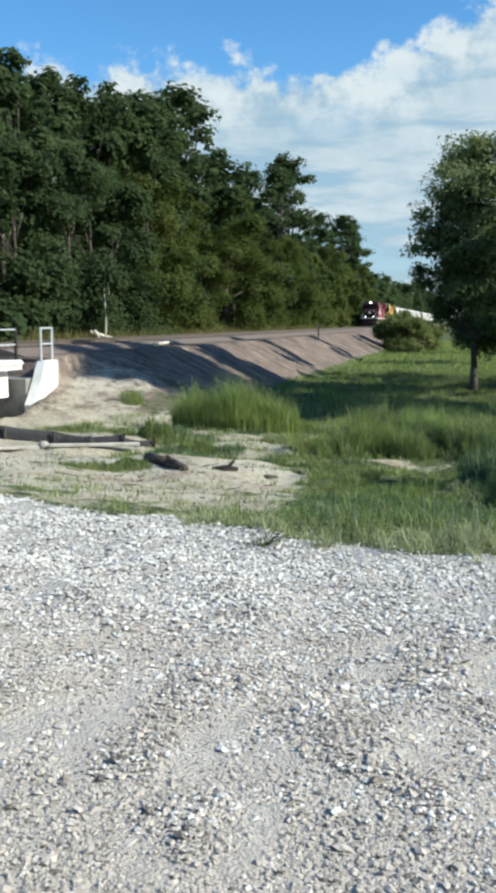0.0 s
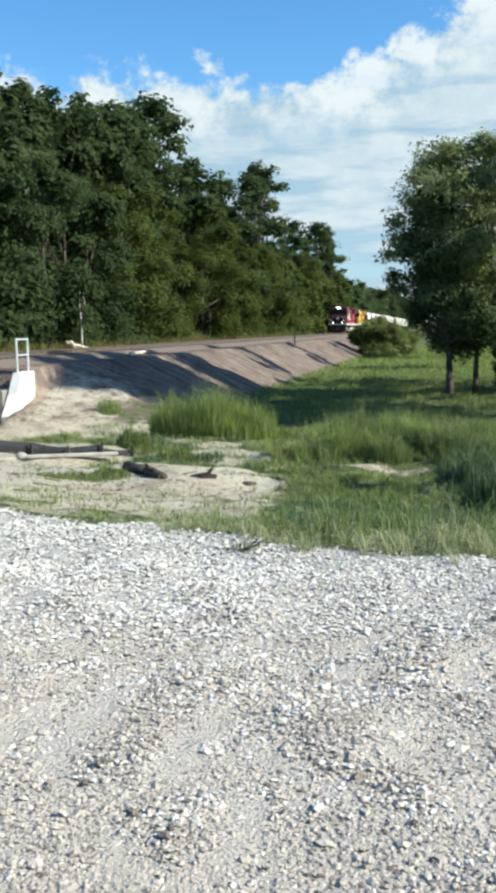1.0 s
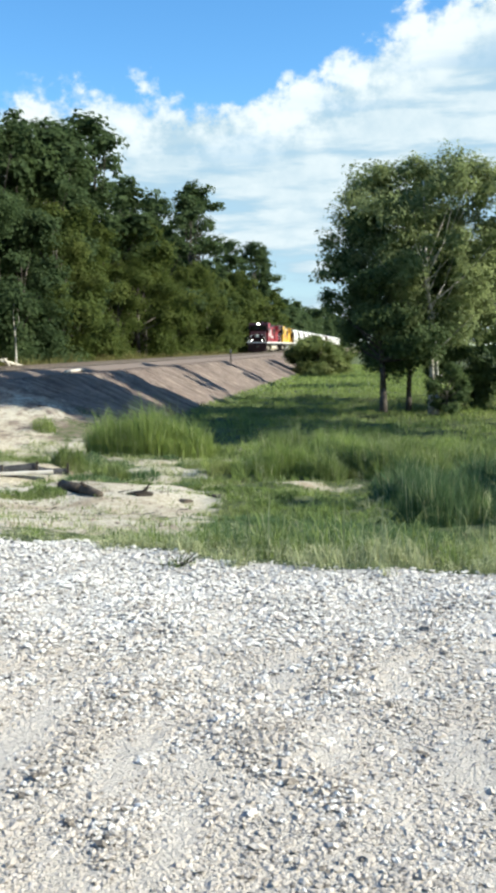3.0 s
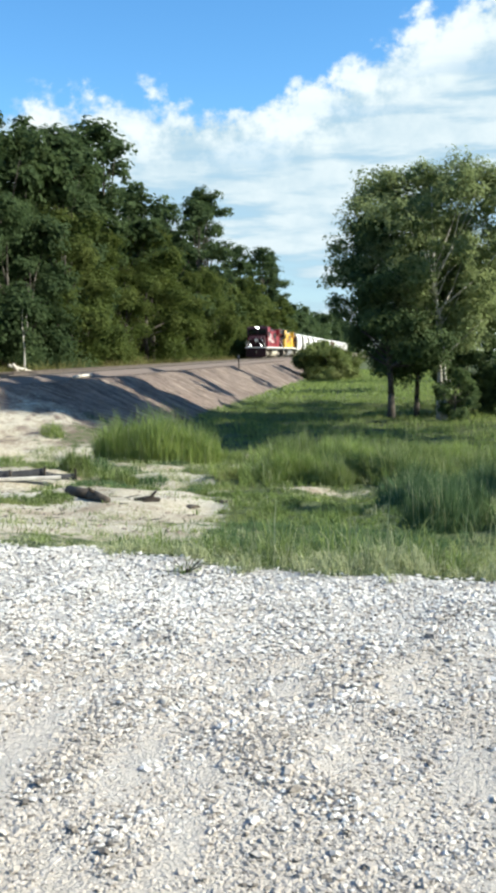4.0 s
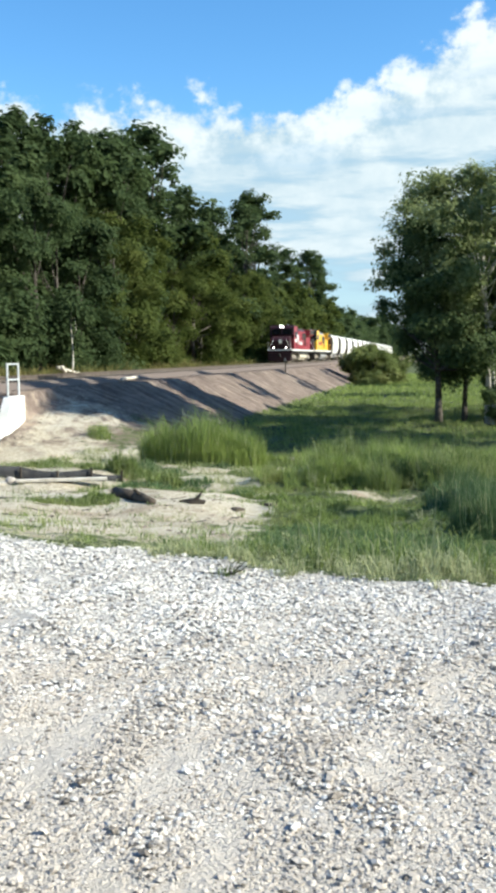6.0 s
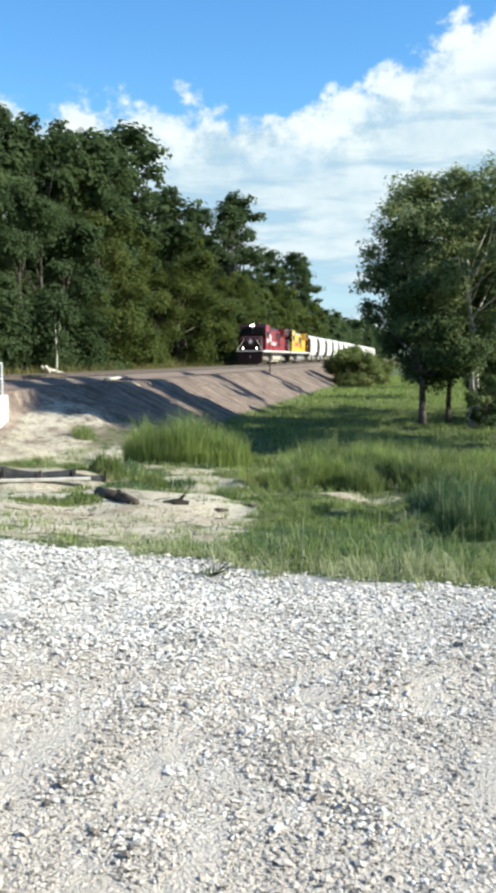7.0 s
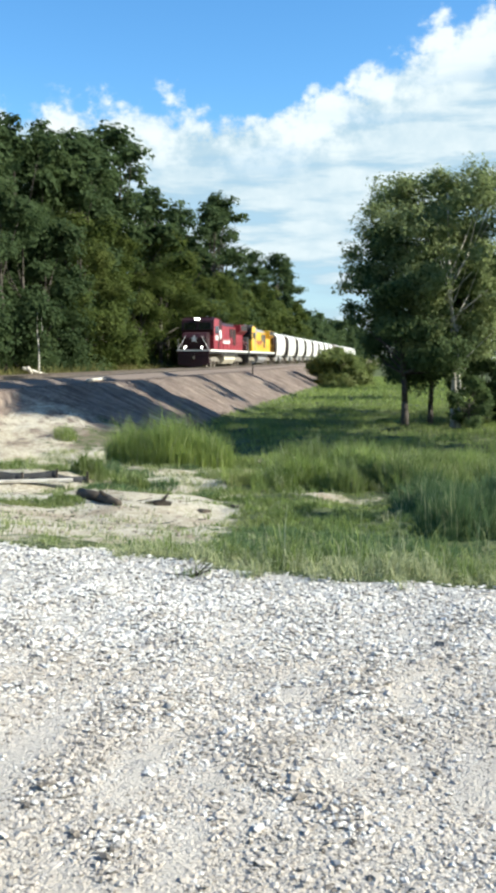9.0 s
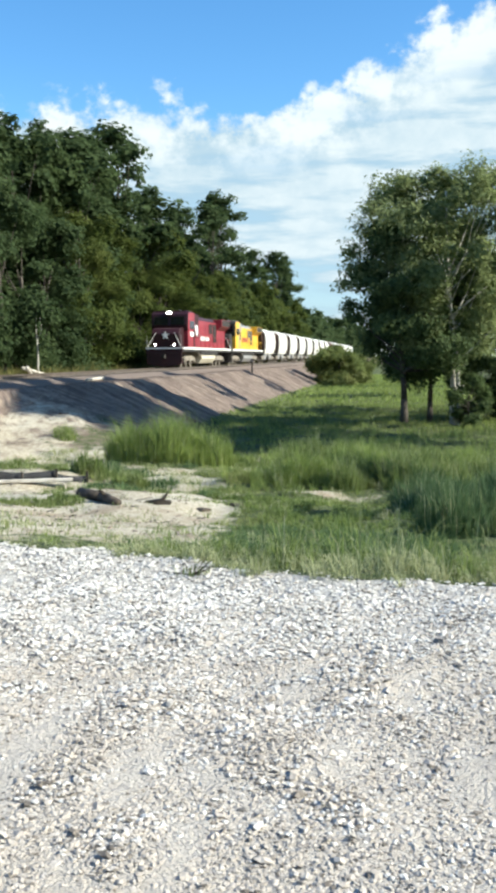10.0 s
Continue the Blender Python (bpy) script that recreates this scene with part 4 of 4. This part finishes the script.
def locomotive(name, label, body, front, roof, tank, lit):
    t = thing(name, label, "locomotive", "train")
    part("underframe", box(-1.5, 1.5, 0.5, 22.0, 1.28, 1.6, 0.03), BLACK, t)
    part("side_stripe", box(1.5, 1.53, 0.5, 22.0, 1.48, 1.64), WHITE, t, "white stripe along the frame")
    part("side_stripe", box(-1.53, -1.5, 0.5, 22.0, 1.48, 1.64), WHITE, t, "white stripe along the frame")
    part("front_platform", box(-1.5, 1.5, 0.12, 0.5, 1.2, 1.6, 0.03), front, t)
    part("front_stripe", box(-1.5, 1.5, 0.09, 0.12, 1.5, 1.62), WHITE if lit else GREY_PAINT, t, "pale stripe across the front")
    part("pilot", prism([(-1.45, .28), (-1.45, 1.2), (1.45, 1.2), (1.45, .28), (.5, .12), (-.5, .12)], "y", 0.15, 0.4, 0.03), front, t)
    part("coupler", box(-.14, .14, -.35, .3, .75, 1.05, .04), BLACK, t)
    part("rear_coupler", box(-.14, .14, 22.0, 22.75, .75, 1.05, .04), BLACK, t)
    # nose with a chamfered top
    nose = prism([(0.75, 1.6), (0.62, 2.75), (0.95, 3.15), (2.5, 3.3), (2.5, 1.6)], "x", -1.15, 1.15, 0.07)
    part("nose", nose, front, t)
    cab = part("cab", prism([(2.35, 1.6), (2.35, 3.2), (2.15, 3.45), (2.3, 4.3), (2.75, 4.55), (5.0, 4.58), (5.0, 1.6)], "x", -1.5, 1.5, 0.06), body, t)
    part("cab_front", prism([(2.3, 3.0), (2.1, 3.45), (2.25, 4.36), (2.72, 4.6), (2.78, 4.6), (2.4, 4.3), (2.34, 3.0)], "x", -1.52, 1.52), front, cab, "cab front with shade put into its colour")
    part("cab_roof", prism([(-1.52, 4.5), (-1.2, 4.68), (1.2, 4.68), (1.52, 4.5)], "y", 2.7, 5.05), roof, cab)
    for s in (-1, 1):
        part("windscreen", prism([(s * .12, 3.5), (s * 1.3, 3.5), (s * 1.25, 4.15), (s * .12, 4.15)], "y", 2.06, 2.17), GLASS, cab)
        for y0 in (2.95, 3.9):
            part("side_window", box(s * 1.505, s * 1.535, y0, y0 + .75, 3.15, 3.85, .02), GLASS, cab)
        part("grab_iron", tube((s * 1.2, .58, 1.6), (s * 1.2, .58, 2.55), .025), front, t)
        part("front_handrail", tube((s * 1.4, .2, 1.6), (s * 1.4, .2, 2.6), .022), GREY_PAINT, t)
        part("diagonal_rail", tube((s * 1.42, .25, 1.6), (s * .75, .55, 2.85), .02), WHITE, t, "white sloping handrail")
        for y in np.arange(5.6, 22, 1.9):
            part("handrail_post", tube((s * 1.46, y, 1.6), (s * 1.46, y, 2.6), .018, None, 5), body, t)
        part("handrail", tube((s * 1.46, 5.3, 2.6), (s * 1.46, 21.8, 2.6), .02, None, 5), body, t)
    hb = part("headlight_box", box(-.3, .3, 2.05, 2.4, 4.25, 4.62, .03), front, t)
    for s in (-.11, .11):
        part("headlight", tube((s, 2.0, 4.46), (s, 2.06, 4.46), .1 if lit else .1, None, 14), HEADLIGHT if lit else GLASS, hb, "bright lit headlight" if lit else "")
    for s in (-.78, .78):
        db = part("ditch_light_box", box(s - .14, s + .14, .36, .55, 1.62, 2.02, .03), front, t)
        part("ditch_light", tube((s, .3, 1.85), (s, .36, 1.85), .075, None, 14), HEADLIGHT if lit else GLASS, db, "bright lit ditch light" if lit else "")
    # hood with doors, vents, radiator wings
    hood = part("hood", box(-.95, .95, 5.0, 17.2, 1.6, 4.15, .06), body, t)
    part("hood_roof", prism([(-.97, 4.1), (-.6, 4.42), (.6, 4.42), (.97, 4.1)], "y", 5.0, 17.2), roof, t)
    part("radiator", prism([(-.95, 1.6), (-.95, 3.4), (-1.5, 3.8), (-1.5, 4.45), (1.5, 4.45), (1.5, 3.8), (.95, 3.4), (.95, 1.6)], "y", 17.2, 21.6, .04), body, t)
    part("dynamic_brake", prism([(-1.25, 3.6), (-1.3, 4.5), (1.3, 4.5), (1.25, 3.6)], "y", 5.05, 7.6, .04), roof, t)
    for i in range(9):
        y = 7.9 + i * 1.02
        part("hood_door", box(.95, .975, y, y + .92, 1.75, 3.75, .012), body, hood)
    for i in range(3):
        part("roof_fan", tube((0, 18.1 + i * 1.3, 4.42), (0, 18.1 + i * 1.3, 4.55), .58, None, 16), BLACK, t)
    for s in (-1, 1):
        part("radiator_grille", box(s * 1.5, s * 1.52, 17.4, 21.4, 3.83, 4.4), BLACK, t)
        part("intake_grille", box(s * .95, s * .985, 5.3, 7.4, 3.0, 3.95), BLACK, t)
    for y0, y1, z0, z1 in ((7.75, 8.75, 2.55, 3.95), (13.4, 15.0, 3.0, 3.9), (15.3, 16.9, 2.2, 3.9)):
        g = part("louvre_panel", box(.975, 1.0, y0, y1, z0, z1, .01), BLACK, t)
        for k in range(5):
            z = z0 + (z1 - z0) * (k + .5) / 5
            part("slat", box(1.0, 1.025, y0 + .06, y1 - .06, z - .03, z + .03), roof, g)
    part("battery_box", box(1.0, 1.45, 5.1, 7.2, 1.6, 2.35, .03), body, t)
    part("cab_door", box(1.5, 1.53, 4.35, 4.9, 1.7, 3.1, .015), roof, cab)
    part("walkway_fairing", box(1.38, 1.5, 7.4, 15.2, 1.02, 1.28, .02), BLACK, t)
    for k in range(6):
        part("hood_hatch", box(-.5, .5, 8.0 + k * 1.5, 9.1 + k * 1.5, 4.4, 4.5, .02), roof, t)
    part("sand_box", box(-.9, .9, 21.6, 21.95, 1.6, 2.9, .03), body, t)
    part("exhaust_stack", box(-.3, .3, 11.2, 12.0, 4.35, 4.62, .03), BLACK, t)
    part("horn", tube((.3, 5.4, 4.75), (.3, 4.9, 4.75), .05, .1), GALV, t)
    part("fuel_tank", prism([(-1.35, 1.25), (-1.45, .7), (-1.1, .28), (1.1, .28), (1.45, .7), (1.35, 1.25)], "y", 8.0, 14.2, .05), tank, t)
    part("air_tank", tube((1.3, 7.0, 1.1), (1.3, 7.9, 1.1), .14), STEEL_GRIME, t)
    add_bogie(t, 4.4, 4.4, STEEL_GRIME)
    add_bogie(t, 17.7, 4.4, STEEL_GRIME)
    add_wheels(t, (2.6, 4.4, 6.2, 15.9, 17.7, 19.5))
    for y in (1.1, 20.9):
        for k in range(4):
            part("step", box(1.25, 1.52, y - .3, y + .3, .35 + .3 * k, .39 + .3 * k), BLACK, t)
    return t


def hopper(paint):
    t = thing("hopper_car", "pale grey covered hopper car with ribbed rounded sides" if paint is HOPPER else "dark brown covered hopper car", "railway car", "train")
    L = 12.9
    outline = [(-1.25, 1.25), (-1.52, 1.9), (-1.58, 2.8), (-1.5, 3.7), (-1.2, 4.15), (-.5, 4.38), (.5, 4.38), (1.2, 4.15), (1.5, 3.7), (1.58, 2.8), (1.52, 1.9), (1.25, 1.25)]
    bm = add_prism(bmesh.new(), outline, "y", 1.9, L - 1.9)
    body = part("body", bm, paint, t)
    # brown end sheets and added plates paint the shade between cars
    for a, b in ((1.9, 0.9), (L - 1.9, L - .9)):
        part("slope_sheet", prism([(a, 4.1), (b, 4.1), (b, 3.9), (a, 2.0)], "x", -1.1, 1.1), BROWN_CAR_AND_SHADE, t)
        part("end_shade_plate", box(-1.4, 1.4, a - .05 if a < 6 else a, a if a < 6 else a + .05, 1.35, 3.9), BROWN_CAR_AND_SHADE, t)
        for s in (-1.3, 1.3):
            part("end_post", box(s - .06, s + .06, b - .06, b + .06, 1.2, 4.0), BLACK, t)
        part("end_platform", box(-1.4, 1.4, min(a, b) - .3, max(a, b) + .3, 1.05, 1.22), BLACK, t)
    for i in range(7):
        y = 2.1 + i * (L - 4.2) / 6
        for s in (-1, 1):
            part("rib", prism([(s * 1.54, 1.9), (s * 1.62, 2.8), (s * 1.54, 3.7), (s * 1.46, 3.7), (s * 1.46, 1.9)], "y", y - .05, y + .05), paint, body)
    part("roof_walk", box(-.35, .35, 1.2, L - 1.2, 4.42, 4.5), GALV, t)
    for k in range(4):
        part("roof_hatch", box(-.45, .45, 2.4 + k * 2.3, 3.4 + k * 2.3, 4.36, 4.47, .02), paint, body)
    for y in (L / 2 - 2.2, L / 2 + 2.2):
        part("discharge_chute", prism([(y - 1.9, 1.3), (y - .35, .45), (y + .35, .45), (y + 1.9, 1.3)], "x", -1.1, 1.1), GREY_PAINT, t)
    part("sill", box(-.3, .3, -.35, L + .35, .75, 1.1), BLACK, t)
    add_bogie(t, 2.0, 2.4, STEEL_GRIME)
    add_bogie(t, L - 2.0, 2.4, STEEL_GRIME)
    add_wheels(t, (1.15, 2.85, L - 2.85, L - 1.15))
    return t


def build_train():
    a = locomotive("lead_locomotive", "dark red diesel locomotive with lit headlights", RED, MAROON, MAROON, TANK, True)
    part("star", prism([(x, z + 2.6) for x, z in star_outline(.36)], "y", .6, .68), WHITE, a, "white star on the nose")
    part("round_emblem", tube((1.5, 5.8, 3.1), (1.0, 5.8, 3.1), .45, None, 20), WHITE, a, "white round emblem")
    part("cab_panel", box(1.5, 1.525, 3.1, 4.4, 2.55, 2.95), WHITE, a, "white lettered panel")
    for i in range(5):
        part("hood_letter_bar", box(.975, .99, 9.6 + i * .8, 10.2 + i * .8, 2.3, 2.7), WHITE, a)
    VEHICLES.append((a, 0.0))
    # front is black to put the shade on its yellow nose into colour
    b = locomotive("second_locomotive", "bright yellow diesel locomotive with a grey roof", YELLOW, BLACK, GREY_PAINT, GREY_PAINT, False)
    for i in range(6):
        part("hood_letter_bar", box(.975, .99, 9.6 + i * .75, 10.2 + i * .75, 2.5, 3.0), RED, b)
    VEHICLES.append((b, 22.6))
    y = 45.4
    for i in range(16):
        VEHICLES.append((hopper(BROWN_CAR_AND_SHADE if i in (8,) else HOPPER), y))
        y += 13.8


build_train()


def front_y(t):
    """Place of the leading end along the track, metres."""
    return FRONT[0] + FRONT[1] * t + FRONT[2] * t ** 2 + FRONT[3] * t ** 3 + FRONT[4] * t ** 4


FRONT = (181.992, -13.1998, 0.61145, -0.048520, 0.0012443)


# ---- loose things by the gravel ----
def build_things():
    tussock("weed_bush", "large bright green clump of tall weeds", -7.15, 28.8, 4.0, 2.0, 2.1, 7500, 1, WEED)
    tussock("weed_bush", "low green clump of tall weeds", -5.2, 29.2, 1.6, 1.0, 0.6, 1500, 2, WEED)
    for i, (x, y, w, h) in enumerate(((-7.45, 22.0, 0.85, 0.75), (-6.4, 22.0, 0.95, 0.58), (-10.2, 22.8, 1.3, 0.3), (-9.2, 22.6, 1.2, 0.36), (-8.4, 22.3, 0.9, 0.3), (-6.4, 15.6, 1.3, 0.25), (-5.9, 15.9, 0.9, 0.22), (-10.6, 25.6, 1.4, 0.5), (-4.6, 25.8, 0.9, 0.5), (-5.6, 21.4, 0.7, 0.35))):
        tussock("weed_clump", "small grey-green clump of weeds on sand", x, y, w, w * 0.7, h, 1100, 10 + i, GRASS)
    tussock("weed_clump", "small leafy weed on the dirt slope", -11.9, 32.6, 0.9, 0.6, 0.95, 240, 30, WEED, 1.3)
    low = [tussock("weed_clump", "low grey-green weeds spreading over sand", -9.0 + 2 * i, 23.6 + i, 1.5, 1.0, 0.34, 800, 80 + i, (GRASS, DARK_WEED)[i]) for i in range(2)]
    rl = random.Random(21)
    for i in range(20):
        x, y = (rl.uniform(-12, -8.2), rl.uniform(22.5, 27)) if i < 9 else (rl.uniform(-7.5, -3.4), rl.uniform(19.5, 27))
        c = copy_thing(low[i % 2], pose(x, y, gz(x, y), 0, 0, rl.uniform(0, 360)))
        k = rl.uniform(0.5, 1.3)
        c.scale = (k, k * rl.uniform(0.5, 1.0), rl.uniform(0.6, 1.4))
    dark = tussock("weed_clump", "dark green leafy weeds in the long grass", 1.6, 16.5, 1.6, 1.2, 0.95, 1500, 90, DARK_WEED)
    for i in range(30):
        x, y = (rl.uniform(0.4, 3.6), rl.uniform(13, 24)) if i < 21 else (rl.uniform(-2.8, 0.4), rl.uniform(22.5, 26))
        c = copy_thing(dark, pose(x, y, gz(x, y), 0, 0, rl.uniform(0, 360)))
        k = rl.uniform(0.6, 1.3)
        c.scale = (k, k, rl.uniform(0.6, 1.3))
    # bank of leafy weeds across the hollow
    rng = random.Random(8)
    kinds = [tussock("weed_bush", "tall leafy green weeds in the grassy hollow", -2.4 + 1.5 * i, 24.5, 1.8, 1.4, 1.55, 1600, 50 + i, (GRASS, WEED, GRASS)[i]) for i in range(3)]
    for i in range(26):
        x, y = rng.uniform(-2.9, 3.6), rng.uniform(22.4, 28.5)
        c = copy_thing(kinds[i % 3], pose(x, y, gz(x, y), 0, 0, rng.uniform(0, 360)))
        k = rng.uniform(0.55, 1.15)
        c.scale = (k * rng.uniform(0.8, 1.3), k * rng.uniform(0.8, 1.3), k * rng.uniform(0.6, 1.1))
    # shrub at the toe of the embankment
    s = make_tree("shrub", "round green shrub at the foot of the embankment", 131, 5.2, 4.0, 0.1, 11000, 0.28, SHRUB_LEAF, low=0.02, n_clumps=24)
    s.matrix_basis = pose(-9.2, 124, gz(-9.2, 124))
    s2 = copy_thing(s, pose(-6.4, 128, gz(-6.4, 128), 0, 0, 130))
    s2.scale = (0.85, 0.85, 0.8)
    s3 = copy_thing(s, pose(-8.0, 122.5, gz(-8.0, 122.5), 0, 0, 240))
    s3.scale = (1.0, 1.0, 0.85)
    # dark log
    bm = bmesh.new()
    add_tube(bm, (-0.5, 0, 0.09), (0.0, 0.06, 0.09), 0.1, 0.08, 10)
    add_tube(bm, (0.0, 0.06, 0.09), (0.5, 0.02, 0.06), 0.083, 0.055, 10)
    add_tube(bm, (0.1, 0.06, 0.12), (0.2, -0.1, 0.22), 0.035, 0.02, 6)
    log = part("log", bm, WOOD, at=pose(-5.27, 16.1, gz(-5.27, 16.1) - 0.02, 0, 0, -40) @ Matrix.Scale(1.2, 4), smooth=True)
    tagged(log, "short dark weathered log lying on sand", "log")
    # broken stump standing out of the sand
    bm = bmesh.new()
    add_prism(bm, [(-0.16, -0.05), (0.14, -0.05), (0.17, 0.05), (0.05, 0.08), (0.13, 0.24), (-0.02, 0.1), (-0.14, 0.06)], "y", -0.06, 0.06)
    add_tube(bm, (-0.3, 0.05, 0.03), (0.0, 0, 0.06), 0.03, 0.05, 6)
    st = part("wood_stump", bm, WOOD, at=pose(-4.17, 16.3, gz(-4.17, 16.3), 0, 0, 10))
    tagged(st, "small splintered dark stump in the sand", "stump")
    for x, y, l, turn in ((-6.3, 15.6, 0.6, 15), (-3.1, 17.6, 0.5, -30), (-3.5, 16.6, 0.35, 60)):
        bm = prism([(-l / 2, 0.0), (-l / 2 + 0.1, 0.05), (0, 0.07), (l / 2 - 0.05, 0.045), (l / 2, 0.0)], "y", -0.07, 0.09, 0.01)
        tagged(part("driftwood", bm, WOOD, at=pose(x, y, gz(x, y) - 0.005, 0, 0, turn)), "flat dark piece of driftwood on sand", "driftwood")
    # low black band on stakes along the eroded bank
    f = thing("silt_fence", "sagging black band on stakes", "fence")
    pts = [(-11.8, 19.4), (-10.4, 20.05), (-9.4, 20.5), (-8.6, 20.75), (-7.9, 21.1), (-7.3, 21.5)]
    for i, (x, y) in enumerate(pts):
        part("stake", box(x - .02, x + .02, y - .06, y - .02, gz(x, y) - .1, gz(x, y) + .3), WOOD, f)
    for i in range(len(pts) - 1):
        (xa, ya), (xb, yb) = pts[i], pts[i + 1]
        bm, rows = bmesh.new(), []
        for k in range(9):
            q = k / 8
            x, y = xa + (xb - xa) * q, ya + (yb - ya) * q
            sag = 0.09 * math.sin(math.pi * q) * (1 + 0.5 * math.sin(i * 3.1))
            z = gz(x, y)
            tall = (0.3 - 0.25 * sag) * (1 - 0.12 * (i == 3) - 0.4 * (i == 4))
            rows.append([bm.verts.new((x, y + off, z + zz)) for off, zz in ((0, -.05), (0.02 * math.sin(k * 2.0), tall * .5), (0.03, tall), (0.045, tall - .005), (0.035, tall * .5), (0.015, -.05))])
        for r0, r1 in zip(rows, rows[1:]):
            for j in range(5):
                bm.faces.new((r0[j], r0[j + 1], r1[j + 1], r1[j]))
        part("band_panel", bm, BLACK_BAND, f, "sagging black panel", smooth=True)
    for x, y, l, turn in ((-10.2, 19.3, 2.6, 24), (-8.2, 20.0, 2.0, 20)):
        b2 = part("plank", box(-l / 2, l / 2, -.09, .09, -.01, .05, .01), PALE_WOOD, at=pose(x, y, gz(x, y) + .03, 0, 0, turn))
        tagged(b2, "bleached plank lying below the bank", "plank")
    tagged(part("rock", icosa(0.13), LIME_LOOSE, at=pose(-9.3, 19.7, gz(-9.3, 19.7) + .05)), "single pale rock below the bank", "rock")
    # stones and twigs strewn over the sand
    q = np.random.default_rng(15)
    a, b = q.uniform(-12, -1, 3600), q.uniform(10.5, 31, 3600)
    keep = sandy(a, b) + 0.4 * waves(a, b, 1.5, 71) > q.uniform(0.4, 1.1, len(a))
    tagged(new("strewn_stones", stones_mesh("strewn_stones", q, a[keep], b[keep], q.uniform(0.02, 0.08, keep.sum()), BALLAST, 0.2)), "small brown stones strewn over the sand", "stones", kind="stuff")
    bm = bmesh.new()
    for i in range(70):
        x, y = q.uniform(-9.5, -2.2), q.uniform(12, 24)
        if sandy(x, y) < 0.45:
            continue
        g, l = q.uniform(0, 6.28), q.uniform(0.12, 0.4)
        dx, dy = math.cos(g) * l, math.sin(g) * l
        add_tube(bm, (x, y, gz(x, y) + .015), (x + dx, y + dy, gz(x + dx, y + dy) + q.uniform(.01, .06)), .009, .004, 5)
    tagged(part("strewn_twigs", bm, WOOD), "dry brown twigs strewn over the sand", "twigs", kind="stuff")
    w = thing("dry_weed", "low dry weed sprawling at the gravel edge", "weeds", at=pose(-1.5, 6.85, gz(-1.5, 6.85)))
    for i in range(14):
        g, l = q.uniform(0, 6.28), q.uniform(0.1, 0.26)
        part("twig", tube((0, 0, 0), (math.cos(g) * l, math.sin(g) * l * .6, q.uniform(.02, .13)), .004, .002, 5), WOOD, w)
    share("foliage", grass_mesh("foliage", q, q.normal(0, .06, 60), q.normal(0, .04, 60), q.uniform(.04, .12, 60), q.uniform(.004, .008, 60), q.uniform(.3, 1.2, 60), GRASS, np.zeros(60)), w)
    # poles and snag beyond the rails
    for x, y, l, turn, r in ((-21.9, 54.3, 4.2, 108, .12), (-22.1, 56.0, 3.0, 76, .1), (-16.4, 50, 3.6, 93, .1)):
        z = gz(x, y) + r
        p = part("timber_pole", tube((-l / 2, 0, 0.6 if x < -20 else 0), (l / 2, 0, 0.05), r, r * .8, 10), PALE_WOOD, at=pose(x, y, z, 0, 0, turn), smooth=True)
        tagged(p, "bleached timber pole lying beside the rails", "pole")
    s = thing("dead_tree", "bare pale dead stem before the trees", "tree", at=pose(-22.3, 56.6, gz(-22.3, 56.6)))
    part("trunk", trunk_mesh(np.random.default_rng(4), 4.1, .07, [(.2, .1, 3.8)], (.02, 0)), PALE_BARK, s)
    m = thing("marker_post", "thin dark marker post on the embankment", "post", at=pose(-14.3, 91, gz(-14.3, 91)))
    part("post", box(-.05, .05, -.05, .05, -.3, 1.4), WOOD, m)
    part("plate", box(-.09, .09, -.075, -.052, 1.05, 1.38), GREY_PAINT, m)


build_things()


def motions():
    times = [i * 0.5 for i in range(21)]
    for ob, back in VEHICLES:
        walk(ob, [(t, pose(TRACK, front_y(t) + back, RAIL_Z)) for t in times])
    steps = [i / 15 for i in range(151)]
    near = [ob for ob, back in VEHICLES[2:8]]
    for w, y in WHEELS:
        if w.parent["category"] == "locomotive" or w.parent in near:
            walk(w, [(t, pose(0, y, 0.51, math.degrees((front_y(0) - front_y(t)) / 0.51))) for t in steps])


motions()
